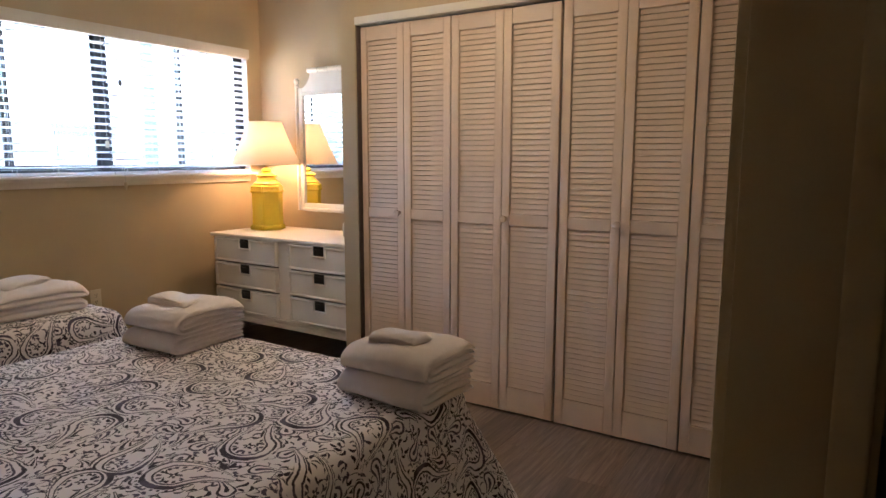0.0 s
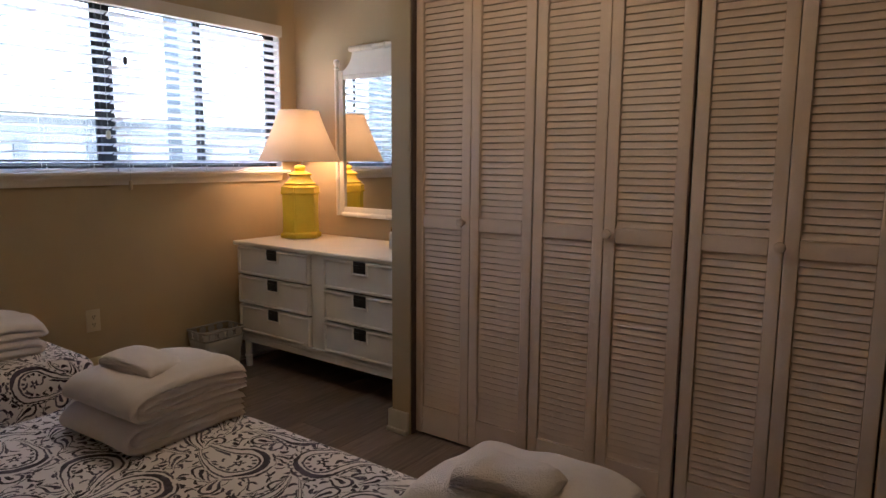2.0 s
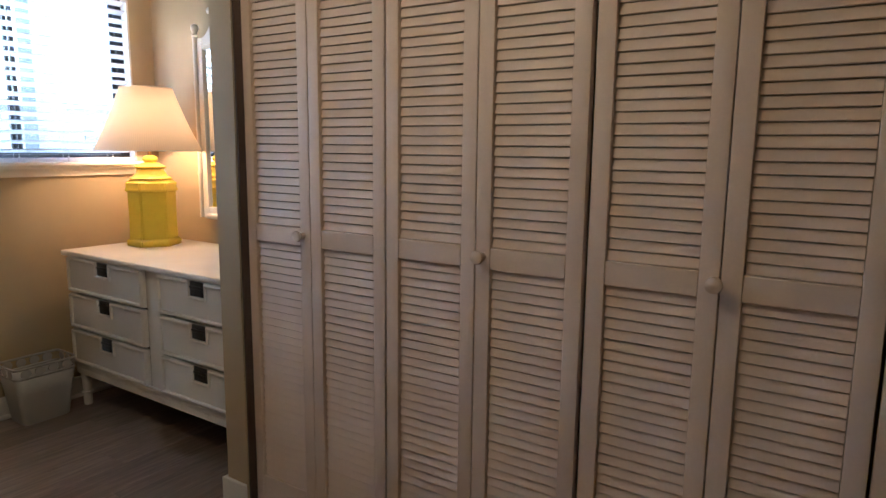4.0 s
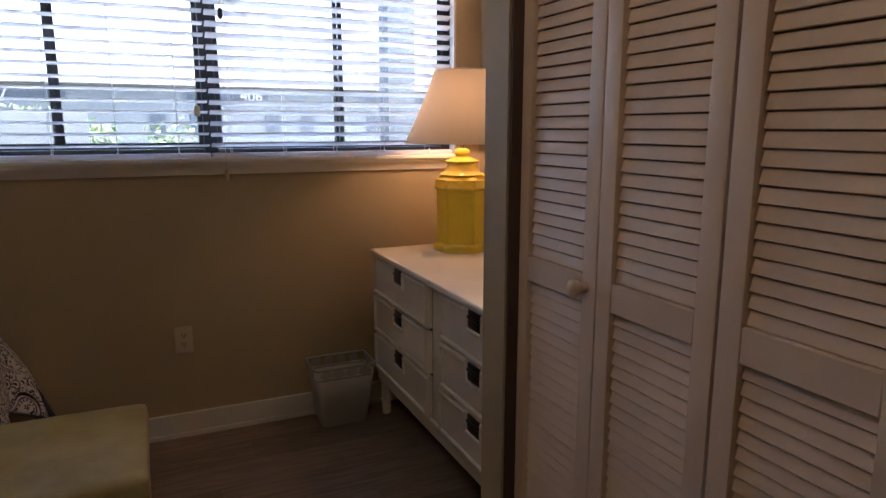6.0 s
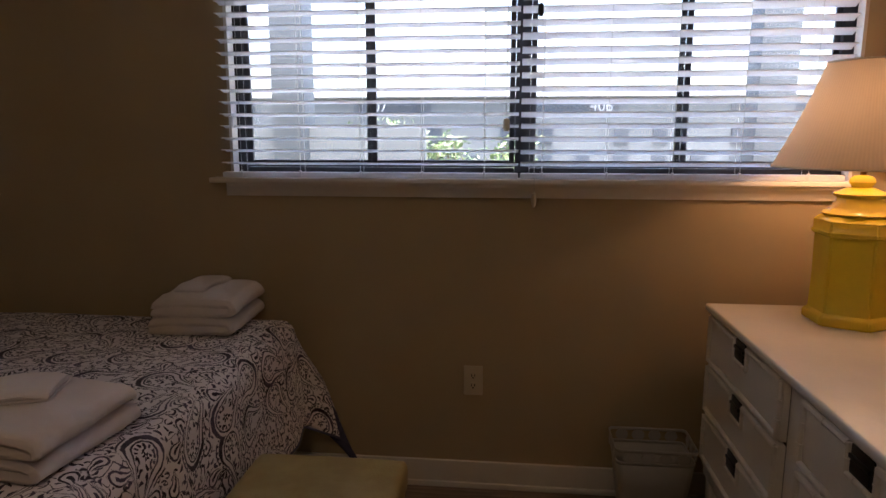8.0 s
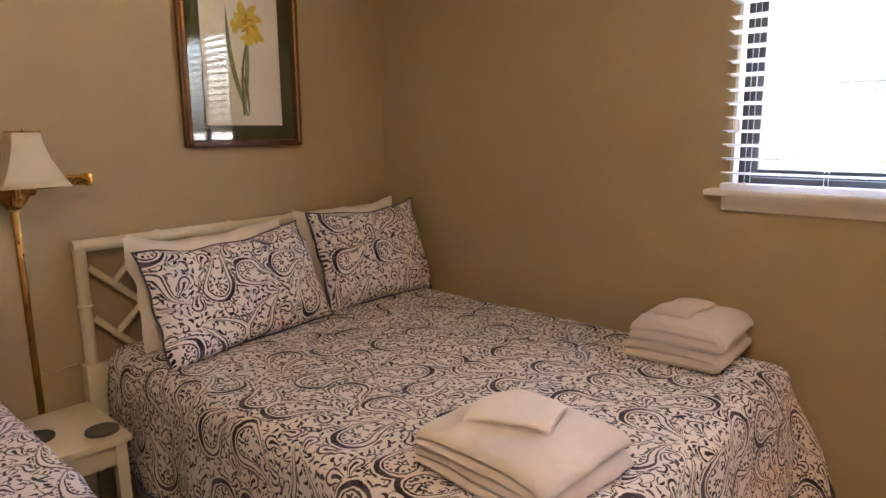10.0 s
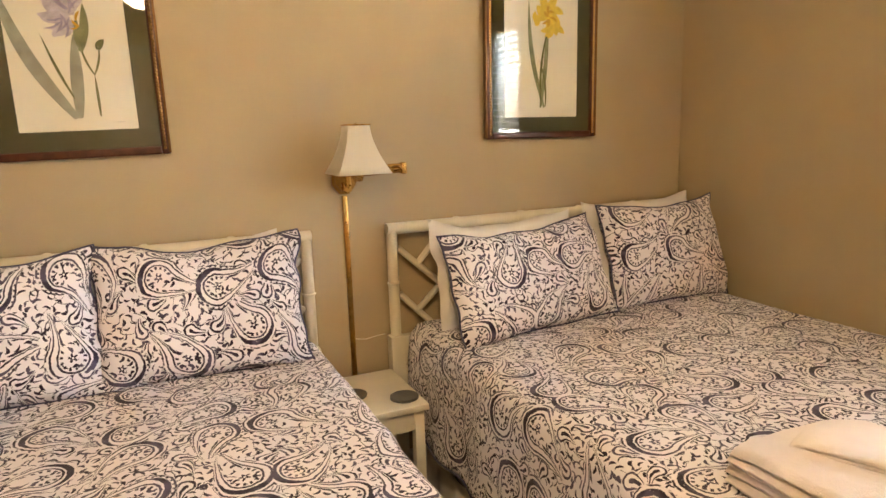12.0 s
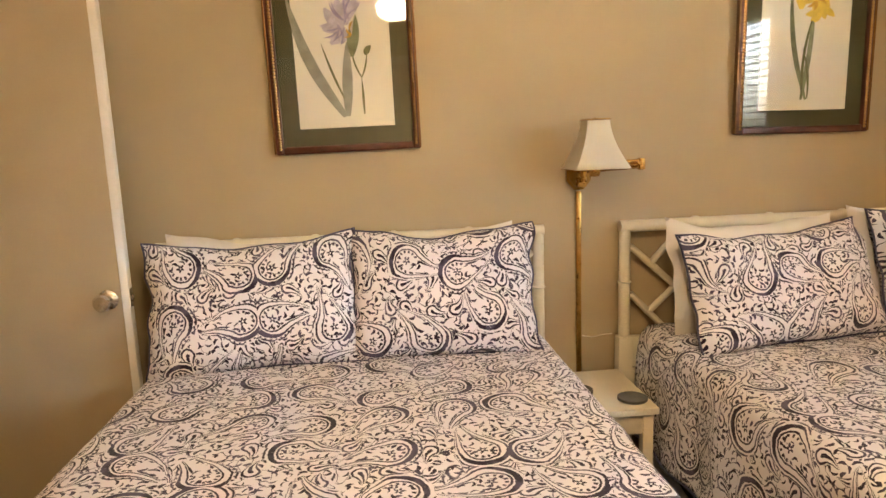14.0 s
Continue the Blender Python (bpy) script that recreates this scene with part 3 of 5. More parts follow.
def dresser():
    x0, x1, y0, y1 = 3.445, 4.01, -1.43, -0.112
    d = thing("dresser", "white painted six-drawer dresser with bamboo-style trim and black pulls", "dresser")
    bm = bmesh.new()
    box(bm, x0 + 0.012, x1, y0 + 0.01, y1 - 0.01, 0.20, 0.762, 0.003)
    part("body", bm, FURN, d)
    bm = bmesh.new()
    box(bm, x0 - 0.022, x1 + 0.005, y0 - 0.012, y1 + 0.022, 0.7625, 0.788, 0.009, 3)
    part("top", bm, FURN, d)
    bm = bmesh.new()
    box(bm, x0 + 0.002, x1 - 0.01, y0, y1, 0.165, 0.199, 0.006)
    part("base_rail", bm, FURN, d)
    bm = bmesh.new()
    box(bm, x0 - 0.004, x0 + 0.011, y0 + 0.004, y1 - 0.004, 0.20, 0.228, 0.005)
    part("base_moulding", bm, FURN, d)
    for x in (x0 + 0.03, x1 - 0.04):
        for y in (y0 + 0.04, y1 - 0.035):
            bm = bmesh.new()
            lathe(bm, [(0.018, 0.0), (0.021, 0.03), (0.019, 0.06), (0.026, 0.064), (0.026, 0.07), (0.021, 0.075), (0.024, 0.166)], 14, x, y)
            part("leg", bm, FURN, d)
    cols = ((-0.748, -0.128), (-1.405, -0.862))
    zs = (0.231, 0.410, 0.589)
    # thin dark boards that paint the shade in the drawer gaps
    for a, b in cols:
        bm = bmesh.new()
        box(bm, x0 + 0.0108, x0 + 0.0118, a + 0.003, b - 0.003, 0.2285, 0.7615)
        part("drawer_gap_shade", bm, DARK_BOARD, d, "dark board painted as the shade round the drawers", False)
    for a, b in cols:
        for z in zs:
            h = 0.170
            bm = bmesh.new()
            box(bm, x0 - 0.009, x0 + 0.0105, a, b, z, z + h, 0.004)
            dr = part("drawer", bm, FURN, d)
            bm = bmesh.new()
            xx = x0 - 0.012
            bamboo(bm, (xx, a + 0.012, z + 0.010), (xx, b - 0.012, z + 0.010), 0.0088, 3)
            bamboo(bm, (xx, a + 0.012, z + h - 0.010), (xx, (a + b) / 2 - 0.055, z + h - 0.010), 0.0088, 1)
            bamboo(bm, (xx, (a + b) / 2 + 0.055, z + h - 0.010), (xx, b - 0.012, z + h - 0.010), 0.0088, 1)
            bamboo(bm, (xx, a + 0.010, z + 0.006), (xx, a + 0.010, z + h - 0.006), 0.0088, 2)
            bamboo(bm, (xx, b - 0.010, z + 0.006), (xx, b - 0.010, z + h - 0.006), 0.0088, 2)
            c = (a + b) / 2
            bamboo(bm, (xx, c - 0.056, z + h - 0.072), (xx, c + 0.056, z + h - 0.072), 0.007, 2)
            bamboo(bm, (xx, c - 0.054, z + h - 0.074), (xx, c - 0.054, z + h - 0.006), 0.007, 1)
            bamboo(bm, (xx, c + 0.054, z + h - 0.074), (xx, c + 0.054, z + h - 0.006), 0.007, 1)
            part("bamboo_trim", bm, FURN, dr)
            bm = bmesh.new()
            box(bm, x0 - 0.014, x0 - 0.0095, c - 0.042, c + 0.042, z + h - 0.064, z + h - 0.002, 0.002)
            box(bm, x0 - 0.021, x0 - 0.0145, c - 0.038, c + 0.038, z + h - 0.030, z + h - 0.020, 0.002)
            box(bm, x0 - 0.018, x0 - 0.0145, c - 0.036, c + 0.036, z + h - 0.056, z + h - 0.034, 0.002)
            part("pull", bm, BLACK, dr, "black metal drawer pull")


dresser()


def table_lamp():
    cx, cy, z = 3.80, -0.285, 0.7885
    ob = thing("table_lamp", "yellow ceramic ginger-jar table lamp with a pleated cream shade, lit", "lamp", m=pose(cx, cy, z) @ Matrix.Diagonal((0.97, 0.97, 0.955, 1)))
    s = math.pi / 6
    bm = bmesh.new()
    lathe(bm, [(0.132, 0.0), (0.136, 0.006), (0.136, 0.026), (0.128, 0.034), (0.121, 0.040), (0.118, 0.14), (0.120, 0.285), (0.129, 0.290), (0.131, 0.300), (0.126, 0.306), (0.126, 0.334), (0.112, 0.346), (0.10, 0.352)], 6, turn=s)
    bmesh.ops.bevel(bm, geom=[e for e in bm.edges if abs(e.verts[0].co.z - e.verts[1].co.z) > 0.004], offset=0.006, segments=2, affect="EDGES")
    part("body", bm, YELLOW, ob)
    bm = bmesh.new()
    lathe(bm, [(0.099, 0.352), (0.104, 0.357), (0.098, 0.363), (0.085, 0.368), (0.078, 0.378), (0.067, 0.397), (0.066, 0.406), (0.076, 0.413), (0.078, 0.419), (0.062, 0.426), (0.040, 0.437), (0.027, 0.440), (0.030, 0.445), (0.037, 0.456), (0.034, 0.467), (0.024, 0.475), (0.010, 0.478)], 32)
    part("lid", bm, YELLOW, ob)
    bm = bmesh.new()
    lathe(bm, [(0.009, 0.478), (0.009, 0.51), (0.017, 0.512), (0.017, 0.545), (0.008, 0.547)], 14)
    part("socket", bm, BRASS, ob)
    bm = bmesh.new()
    lathe(bm, [(0.010, 0.548), (0.020, 0.562), (0.027, 0.582), (0.022, 0.604), (0.004, 0.616)], 16)
    part("bulb", bm, glow("warm_bulb", (1.0, 0.68, 0.36), LAMP_GLOW), ob)
    # open pleated shade
    bm = bmesh.new()
    seg = 120
    uvl = bm.loops.layers.uv.new("UVMap")
    r0, r1, zb, zt = 0.258, 0.125, 0.503, 0.825
    rows = [r0 + (r1 - r0) * i / 6 - 0.006 * math.sin(i / 6 * math.pi) for i in range(7)]
    vs = [[bm.verts.new(((rows[i] + 0.0012 * (k % 2)) * math.cos(k * math.tau / seg), (rows[i] + 0.0012 * (k % 2)) * math.sin(k * math.tau / seg), zb + (zt - zb) * i / 6)) for k in range(seg)] for i in range(7)]
    for i in range(6):
        for k in range(seg):
            j = (k + 1) % seg
            f = bm.faces.new((vs[i][k], vs[i][j], vs[i + 1][j], vs[i + 1][k]))
            for lp, (uu, vv) in zip(f.loops, ((k, i), (k + 1, i), (k + 1, i + 1), (k, i + 1))):
                lp[uvl].uv = (uu / seg, vv / 6)
    sh = part("shade", bm, SHADE, ob, "pleated cream fabric shade")
    for zz, rr in ((zb, r0), (zt, r1)):
        bm = bmesh.new()
        loop_tube(bm, [((rr + 0.001) * math.cos(k * math.tau / 64), (rr + 0.001) * math.sin(k * math.tau / 64), zz) for k in range(64)], 0.0035, 6)
        part("shade_trim", bm, SHADE_SMALL, sh)
    bm = bmesh.new()
    for k in range(3):
        a = k * math.tau / 3
        tube(bm, [(0, 0, zt - 0.012), (r1 * math.cos(a), r1 * math.sin(a), zt - 0.004)], 0.0018, 5)
    tube(bm, [(0.0, 0.0, zt - 0.013), (0.0, 0.0, zt + 0.012)], 0.004, 8)
    tube(bm, [(0.02, 0, 0.546), (0.06, 0, 0.66), (0.04, 0, 0.80), (0.0, 0.0, zt - 0.012)], 0.0018, 5)
    tube(bm, [(-0.02, 0, 0.546), (-0.06, 0, 0.66), (-0.04, 0, 0.80), (0.0, 0.0, zt - 0.012)], 0.0018, 5)
    part("harp", bm, BRASS, ob)
    li = bpy.data.lights.new("table_lamp_light", "POINT")
    li.energy, li.color, li.shadow_soft_size = LAMP_W, (1.0, 0.60, 0.33), 0.035
    lo = new("table_lamp_light", li)
    lo.location = (cx, cy, z + 0.605)


table_lamp()


def mirror():
    y0, y1, z0, z1 = -1.14, -0.421, 0.925, 1.83
    x = EAST - 0.034
    ob = thing("wall_mirror", "white bamboo-style framed mirror with a scrolled crest", "mirror")
    bm = bmesh.new()
    box(bm, x + 0.008, x + 0.0135, y0 + 0.05, y1 - 0.05, z0 + 0.05, 1.782)
    part("glass", bm, MIRROR, ob, smooth=False)
    bm = bmesh.new()
    box(bm, x + 0.014, x + 0.033, y0 + 0.01, y1 - 0.01, z0 + 0.01, z1)
    part("backing", bm, FURN, ob)
    for a, b, c, d2 in ((y0, y0 + 0.055, z0, z1), (y1 - 0.055, y1, z0, z1), (y0 + 0.0555, y1 - 0.0555, z0, z0 + 0.055), (y0 + 0.0555, y1 - 0.0555, 1.772, 1.80)):
        bm = bmesh.new()
        box(bm, x - 0.006, x + 0.0135, a, b, c, d2, 0.006)
        part("frame_rail", bm, FURN, ob)
    # crest board with concave shoulders
    bm = bmesh.new()
    outline = [(y1 - 0.056, 1.8005), (y1 - 0.002, 1.8005), (y1 - 0.002, z1 - 0.012)]
    for i in range(9):
        a = i / 8 * math.pi / 2
        outline.append((y1 - 0.012 - 0.125 * math.sin(a), z1 - 0.01 + 0.125 * (1 - math.cos(a))))
    mid = (y0 + y1) / 2
    outline += [(2 * mid - p, q) for p, q in reversed(outline)]
    f0 = [bm.verts.new((x - 0.004, p, q)) for p, q in outline]
    f1 = [bm.verts.new((x + 0.0135, p, q)) for p, q in outline]
    bm.faces.new(f0)
    bm.faces.new(f1[::-1])
    for i in range(len(outline)):
        j = (i + 1) % len(outline)
        bm.faces.new((f0[i], f1[i], f1[j], f0[j]))
    part("crest", bm, FURN, ob, smooth=False)
    bm = bmesh.new()
    bamboo(bm, (x - 0.002, y1 - 0.118, z1 + 0.122), (x - 0.002, y0 + 0.118, z1 + 0.122), 0.017, 4, 12)
    part("crest_roll", bm, FURN, ob)
    bm = bmesh.new()
    bamboo(bm, (x - 0.008, y0 + 0.05, z0 + 0.008), (x - 0.008, y1 - 0.05, z0 + 0.008), 0.014, 4, 10)
    part("bottom_roll", bm, FURN, ob)
    for y in (y0 + 0.004, y1 - 0.004):
        bm = bmesh.new()
        bamboo(bm, (x - 0.006, y, z0), (x - 0.006, y, z1 + 0.005), 0.0135, 3, 10)
        lathe(bm, [(0.012, z1 + 0.006), (0.018, z1 + 0.012), (0.010, z1 + 0.022), (0.018, z1 + 0.04), (0.021, z1 + 0.052), (0.014, z1 + 0.066), (0.002, z1 + 0.07)], 14, x - 0.006, y)
        part("post", bm, FURN, ob, "bamboo-style post with a finial")


mirror()


def waste_bin():
    cx, cy = 3.262, -0.122
    ob = thing("waste_bin", "white plastic waste bin with a perforated rim and clear liner", "waste bin", m=pose(cx, cy, 0.0) @ Matrix.Diagonal((1.11, 1.06, 1.0, 1)))
    bm = bmesh.new()
    rings = []
    for f in (0, 0.02, 0.5, 0.80):
        hx, hy, r = 0.094 + 0.034 * f, 0.068 + 0.022 * f, 0.02
        if f == 0:
            hx, hy = hx - 0.004, hy - 0.004
        rings.append([(sx * (hx - r) + r * math.cos(a), sy * (hy - r) + r * math.sin(a), 0.285 * f) for sx, sy, a0 in ((1, 1, 0), (-1, 1, 90), (-1, -1, 180), (1, -1, 270)) for a in [radians(a0 + q * 22.5) for q in range(5)]])
    rows = [[bm.verts.new(p) for p in r] for r in rings]
    for a, b in zip(rows, rows[1:]):
        for i in range(len(a)):
            j = (i + 1) % len(a)
            bm.faces.new((a[i], a[j], b[j], b[i]))
    bm.faces.new(rows[0][::-1])
    body = part("body", bm, BINMAT, ob)
    md = body.modifiers.new("wall", "SOLIDIFY")
    md.thickness = 0.002
    # pierced rim: top band, posts and discs
    def band(zc, h, f):
        hx, hy, r = 0.094 + 0.034 * f, 0.068 + 0.022 * f, 0.02
        b2 = bmesh.new()
        pts = [(sx * (hx - r) + r * math.cos(a), sy * (hy - r) + r * math.sin(a)) for sx, sy, a0 in ((1, 1, 0), (-1, 1, 90), (-1, -1, 180), (1, -1, 270)) for a in [radians(a0 + q * 22.5) for q in range(5)]]
        lo = [b2.verts.new((p, q, zc - h / 2)) for p, q in pts]
        hi = [b2.verts.new((p * 1.004, q * 1.004, zc + h / 2)) for p, q in pts]
        for i in range(len(pts)):
            j = (i + 1) % len(pts)
            b2.faces.new((lo[i], lo[j], hi[j], hi[i]))
        o = part("rim_band", b2, BINMAT, ob)
        o.modifiers.new("wall", "SOLIDIFY").thickness = 0.003
    band(0.2805, 0.011, 0.99)
    band(0.233, 0.011, 0.83)
    for sy in (-1, 1):
        for i in range(4):
            bm = bmesh.new()
            x = -0.081 + 0.054 * i
            rings = [[(x + 0.0205 * math.cos(k * math.tau / 14), sy * (0.0875 + o), 0.2565 + 0.0205 * math.sin(k * math.tau / 14)) for k in range(14)] for o in (-0.0015, 0.0015)]
            ring_mesh(bm, rings)
            part("rim_disc", bm, BINMAT, ob)
    for sx in (-1, 1):
        for i in range(3):
            bm = bmesh.new()
            y = -0.05 + 0.05 * i
            rings = [[(sx * (0.1255 + o), y + 0.0205 * math.cos(k * math.tau / 14), 0.2565 + 0.0205 * math.sin(k * math.tau / 14)) for k in range(14)] for o in (-0.0015, 0.0015)]
            ring_mesh(bm, rings)
            part("rim_disc", bm, BINMAT, ob)


waste_bin()


def outlet():
    ob = thing("wall_outlet", "ivory duplex electrical outlet on the tan wall", "outlet", m=pose(2.61, -0.001, 0.436))
    bm = bmesh.new()
    box(bm, -0.036, 0.036, -0.006, 0, -0.0585, 0.0585, 0.003)
    part("plate", bm, PLASTIC, ob)
    for z in (-0.02, 0.02):
        bm = bmesh.new()
        rings = [[(0.016 * math.cos(k * math.tau / 16), y, z + 0.0135 * math.sin(k * math.tau / 16)) for k in range(16)] for y in (-0.0062, -0.008)]
        ring_mesh(bm, rings)
        so = part("socket", bm, PLASTIC, ob)
        bm = bmesh.new()
        for x in (-0.006, 0.006):
            box(bm, x - 0.0016, x + 0.0016, -0.0086, -0.0081, z - 0.003, z + 0.008)
        box(bm, -0.0028, 0.0028, -0.0086, -0.0081, z - 0.0105, z - 0.0055)
        part("slot", bm, BLACK, so)


outlet()


def lotion():
    ob = thing("lotion_bottle", "small cream plastic bottle standing on the dresser", "bottle", m=pose(3.74, -1.10, 0.7885))
    bm = bmesh.new()
    lathe(bm, [(0.018, 0), (0.021, 0.004), (0.021, 0.085), (0.015, 0.095), (0.009, 0.098)], 18)
    part("body", bm, CREAM, ob)
    bm = bmesh.new()
    lathe(bm, [(0.011, 0.0985), (0.011, 0.122), (0.008, 0.125)], 14)
    part("cap", bm, BRASS, ob)


lotion()


# ---- beds ----
def spread(name, x_head, x_foot, y_s, y_n, drop_s, drop_n, drop_f, seed):
    """A bedspread that lies on the mattress and falls over both sides and the foot."""
    bm = bmesh.new()
    uvl = bm.loops.layers.uv.new("UVMap")
    rr = 0.055
    L, Wd = x_foot - x_head, y_n - y_s
    us = np.concatenate([np.linspace(0, L, 56), L + np.linspace(0, drop_f, 22)[1:]])
    vs = np.concatenate([-np.linspace(drop_s, 0, 22)[:-1], np.linspace(0, Wd, 44), Wd + np.linspace(0, drop_n, 22)[1:]])
    off = Vector((seed * 3.1, seed * 1.7, seed))
    grid = []
    for u in us:
        row = []
        for v in vs:
            du = max(u - L, 0.0)
            dv = v - Wd if v > Wd else (v if v < 0 else 0.0)
            d = math.hypot(du, dv)
            bx, by = x_head + min(u, L), y_s + min(max(v, 0), Wd)
            if d > 0:
                nx, ny = du / d, dv / d
                arc = rr * math.pi / 2
                if d < arc:
                    a = d / rr
                    out, down = rr * math.sin(a), rr * (1 - math.cos(a))
                else:
                    out, down = rr, rr + d - arc
                corner = 4 * (nx * ny) ** 2
                along = by if abs(nx) > abs(ny) else bx
                fold = 0.5 + 0.5 * math.sin(along * 17 + 2.0 * noise.noise(Vector((along * 2.2, seed, 0))))
                k = min(1, down / 0.35)
                lean = 0.07 + 0.52 * corner
                q = down - rr if down > rr else 0
                out += q * lean + 0.022 * k * fold * (1 - corner)
                down += q * (0.12 * corner)
                if d > arc * 0.6:
                    out += 0.012 * noise.noise(Vector((along * 6, down * 5, seed)))
                p = Vector((bx + nx * out, min(by + ny * out, -0.024), BED_TOP - down))
            else:
                p = Vector((bx, by, BED_TOP))
            q = Vector((p.x * 3.2, p.y * 3.2, 0)) + off
            edge = min(1, max(0, min(u, L - u, v, Wd - v)) / 0.12) if d == 0 else 0
            p.z += (0.010 * noise.noise(q) + 0.004 * noise.noise(q * 4)) * (0.4 + 0.6 * edge)
            row.append(p)
        grid.append(row)
    V = [[bm.verts.new(p) for p in r] for r in grid]
    for i in range(len(us) - 1):
        for j in range(len(vs) - 1):
            f = bm.faces.new((V[i][j], V[i + 1][j], V[i + 1][j + 1], V[i][j + 1]))
            for lp, (a, b) in zip(f.loops, ((i, j), (i + 1, j), (i + 1, j + 1), (i, j + 1))):
                lp[uvl].uv = (us[a] + seed * 1.37, vs[b] + seed * 0.61)
    ob = thing(name, "white bedspread printed with navy paisley, draped over the mattress", "bedspread", group="paisley bedspreads")
    cloth = part("cloth", bm, PAISLEY, ob)
    md = cloth.modifiers.new("thick", "SOLIDIFY")
    md.thickness, md.offset = 0.006, -1
    cloth.data.materials.append(PIPE)
    md.material_offset = 1
    bm = bmesh.new()
    rim = [grid[i][0] for i in range(len(us))] + grid[-1][1:-1] + [grid[i][-1] for i in range(len(us) - 1, -1, -1)]
    tube(bm, rim, 0.005, 6)
    part("binding", bm, PIPE, ob, "navy binding along the hem")
    return ob


def headboard(y_a, y_b, parent):
    """White bamboo-style headboard: posts, rails and a lattice."""
    x = 0.052
    for y in (y_a, y_b):
        bm = bmesh.new()
        bamboo(bm, (x, y, 0.62), (x, y, 1.035), 0.021, 1, 14)
        part("post", bm, CREAM, parent)
        bm = bmesh.new()
        box(bm, x - 0.026, x + 0.026, y - 0.028, y + 0.028, 0.0, 0.619, 0.006)
        part("leg", bm, CREAM, parent)
    bm = bmesh.new()
    bamboo(bm, (x, y_a - 0.02, 1.038), (x, y_b + 0.02, 1.038), 0.022, 4, 14)
    part("top_rail", bm, CREAM, parent)
    bm = bmesh.new()
    box(bm, x - 0.018, x + 0.018, y_a + 0.029, y_b - 0.029, 0.50, 0.615, 0.004)
    part("bottom_rail", bm, CREAM, parent)
    bm = bmesh.new()
    box(bm, x - 0.018, x + 0.018, y_a + 0.029, y_b - 0.029, 0.22, 0.494, 0.004)
    part("lower_panel", bm, CREAM, parent)
    n = 4
    z0, z1 = 0.628, 1.014
    a, b = y_a + 0.022, y_b - 0.022
    w = (b - a) / n
    for i in range(n):
        p, q = a + i * w, a + (i + 1) * w
        m1 = (p + q) / 2
        flip = i % 2
        P = (lambda y, z: (x, (p + q) - y if flip else y, z))
        for s0, s1 in (((p, 0.962), (p + 0.19, 0.79)), ((p + 0.078, 0.893), (p + 0.182, 1.005)), ((p, 0.782), (p + 0.135, 0.642)), ((p + 0.072, 0.706), (p + 0.19, 0.815))):
            bm = bmesh.new()
            bamboo(bm, P(*s0), P(*s1), 0.0125, 1, 10)
            part("lattice_bar", bm, CREAM, parent)
    for i in range(1, n):
        bm = bmesh.new()
        bamboo(bm, (x, a + i * w, z0 - 0.01), (x, a + i * w, z1), 0.015, 1, 10)
        part("lattice_post", bm, CREAM, parent)


def bed(name_label, y_s, y_n, x_foot, seed):
    ob = thing("bed", name_label, "bed", group="full-size beds")
    c = (y_s + y_n) / 2
    half = 0.665 if seed == 1 else 0.71
    headboard(c - half, c + half, ob)
    bm = bmesh.new()
    box(bm, 0.09, x_foot - 0.02, y_s + 0.02, y_n - 0.02, 0.43, 0.676, 0.04, 4)
    part("mattress", bm, PILLOW, ob)
    bm = bmesh.new()
    box(bm, 0.09, x_foot - 0.03, y_s + 0.03, y_n - 0.03, 0.20, 0.428, 0.02, 2)
    part("box_spring", bm, PIPE, ob, "dark blue box spring")
    for x in (0.2, x_foot - 0.15):
        for y in (y_s + 0.12, y_n - 0.12):
            bm = bmesh.new()
            lathe(bm, [(0.02, 0), (0.025, 0.01), (0.022, 0.2)], 12, x, y)
            part("leg", bm, BLACK, ob)
    # gathered skirt along the sides
    def skirt(pts):
        bm = bmesh.new()
        n = 90
        rows = []
        for z, amp in ((0.21, 0.004), (0.12, 0.010), (0.012, 0.016)):
            rows.append([])
            for i in range(n):
                t = i / (n - 1)
                p = Vector(pts[0]).lerp(Vector(pts[1]), t)
                o = amp * math.sin(t * 95 + 1.5 * math.sin(t * 13))
                nrm = Vector((pts[1][1] - pts[0][1], pts[0][0] - pts[1][0], 0)).normalized()
                p = p + nrm * o
                rows[-1].append(bm.verts.new((p.x, p.y, z)))
        for r0, r1 in zip(rows, rows[1:]):
            for i in range(n - 1):
                bm.faces.new((r0[i], r0[i + 1], r1[i + 1], r1[i]))
        o = part("bed_skirt", bm, SKIRT, ob, "white gathered bed skirt")
        o.modifiers.new("thick", "SOLIDIFY").thickness = 0.003
    skirt(((0.12, y_s + 0.012, 0), (x_foot - 0.02, y_s + 0.012, 0)))
    return ob


B1 = (-3.115, -1.79)
B2 = (-1.425, -0.075)
FOOT = 1.945
bed("full bed with a white bamboo headboard, made, near the door", *B1, FOOT, 1)
bed("full bed with a white bamboo headboard, made, by the window wall", *B2, FOOT, 2)
spread("bedspread", 0.14, FOOT - 0.05, B1[0] + 0.05, B1[1] - 0.05, 0.43, 0.43, 0.45, 1)
spread("bedspread", 0.14, FOOT - 0.05, B2[0] + 0.05, B2[1] - 0.05, 0.43, 0.40, 0.45, 2)


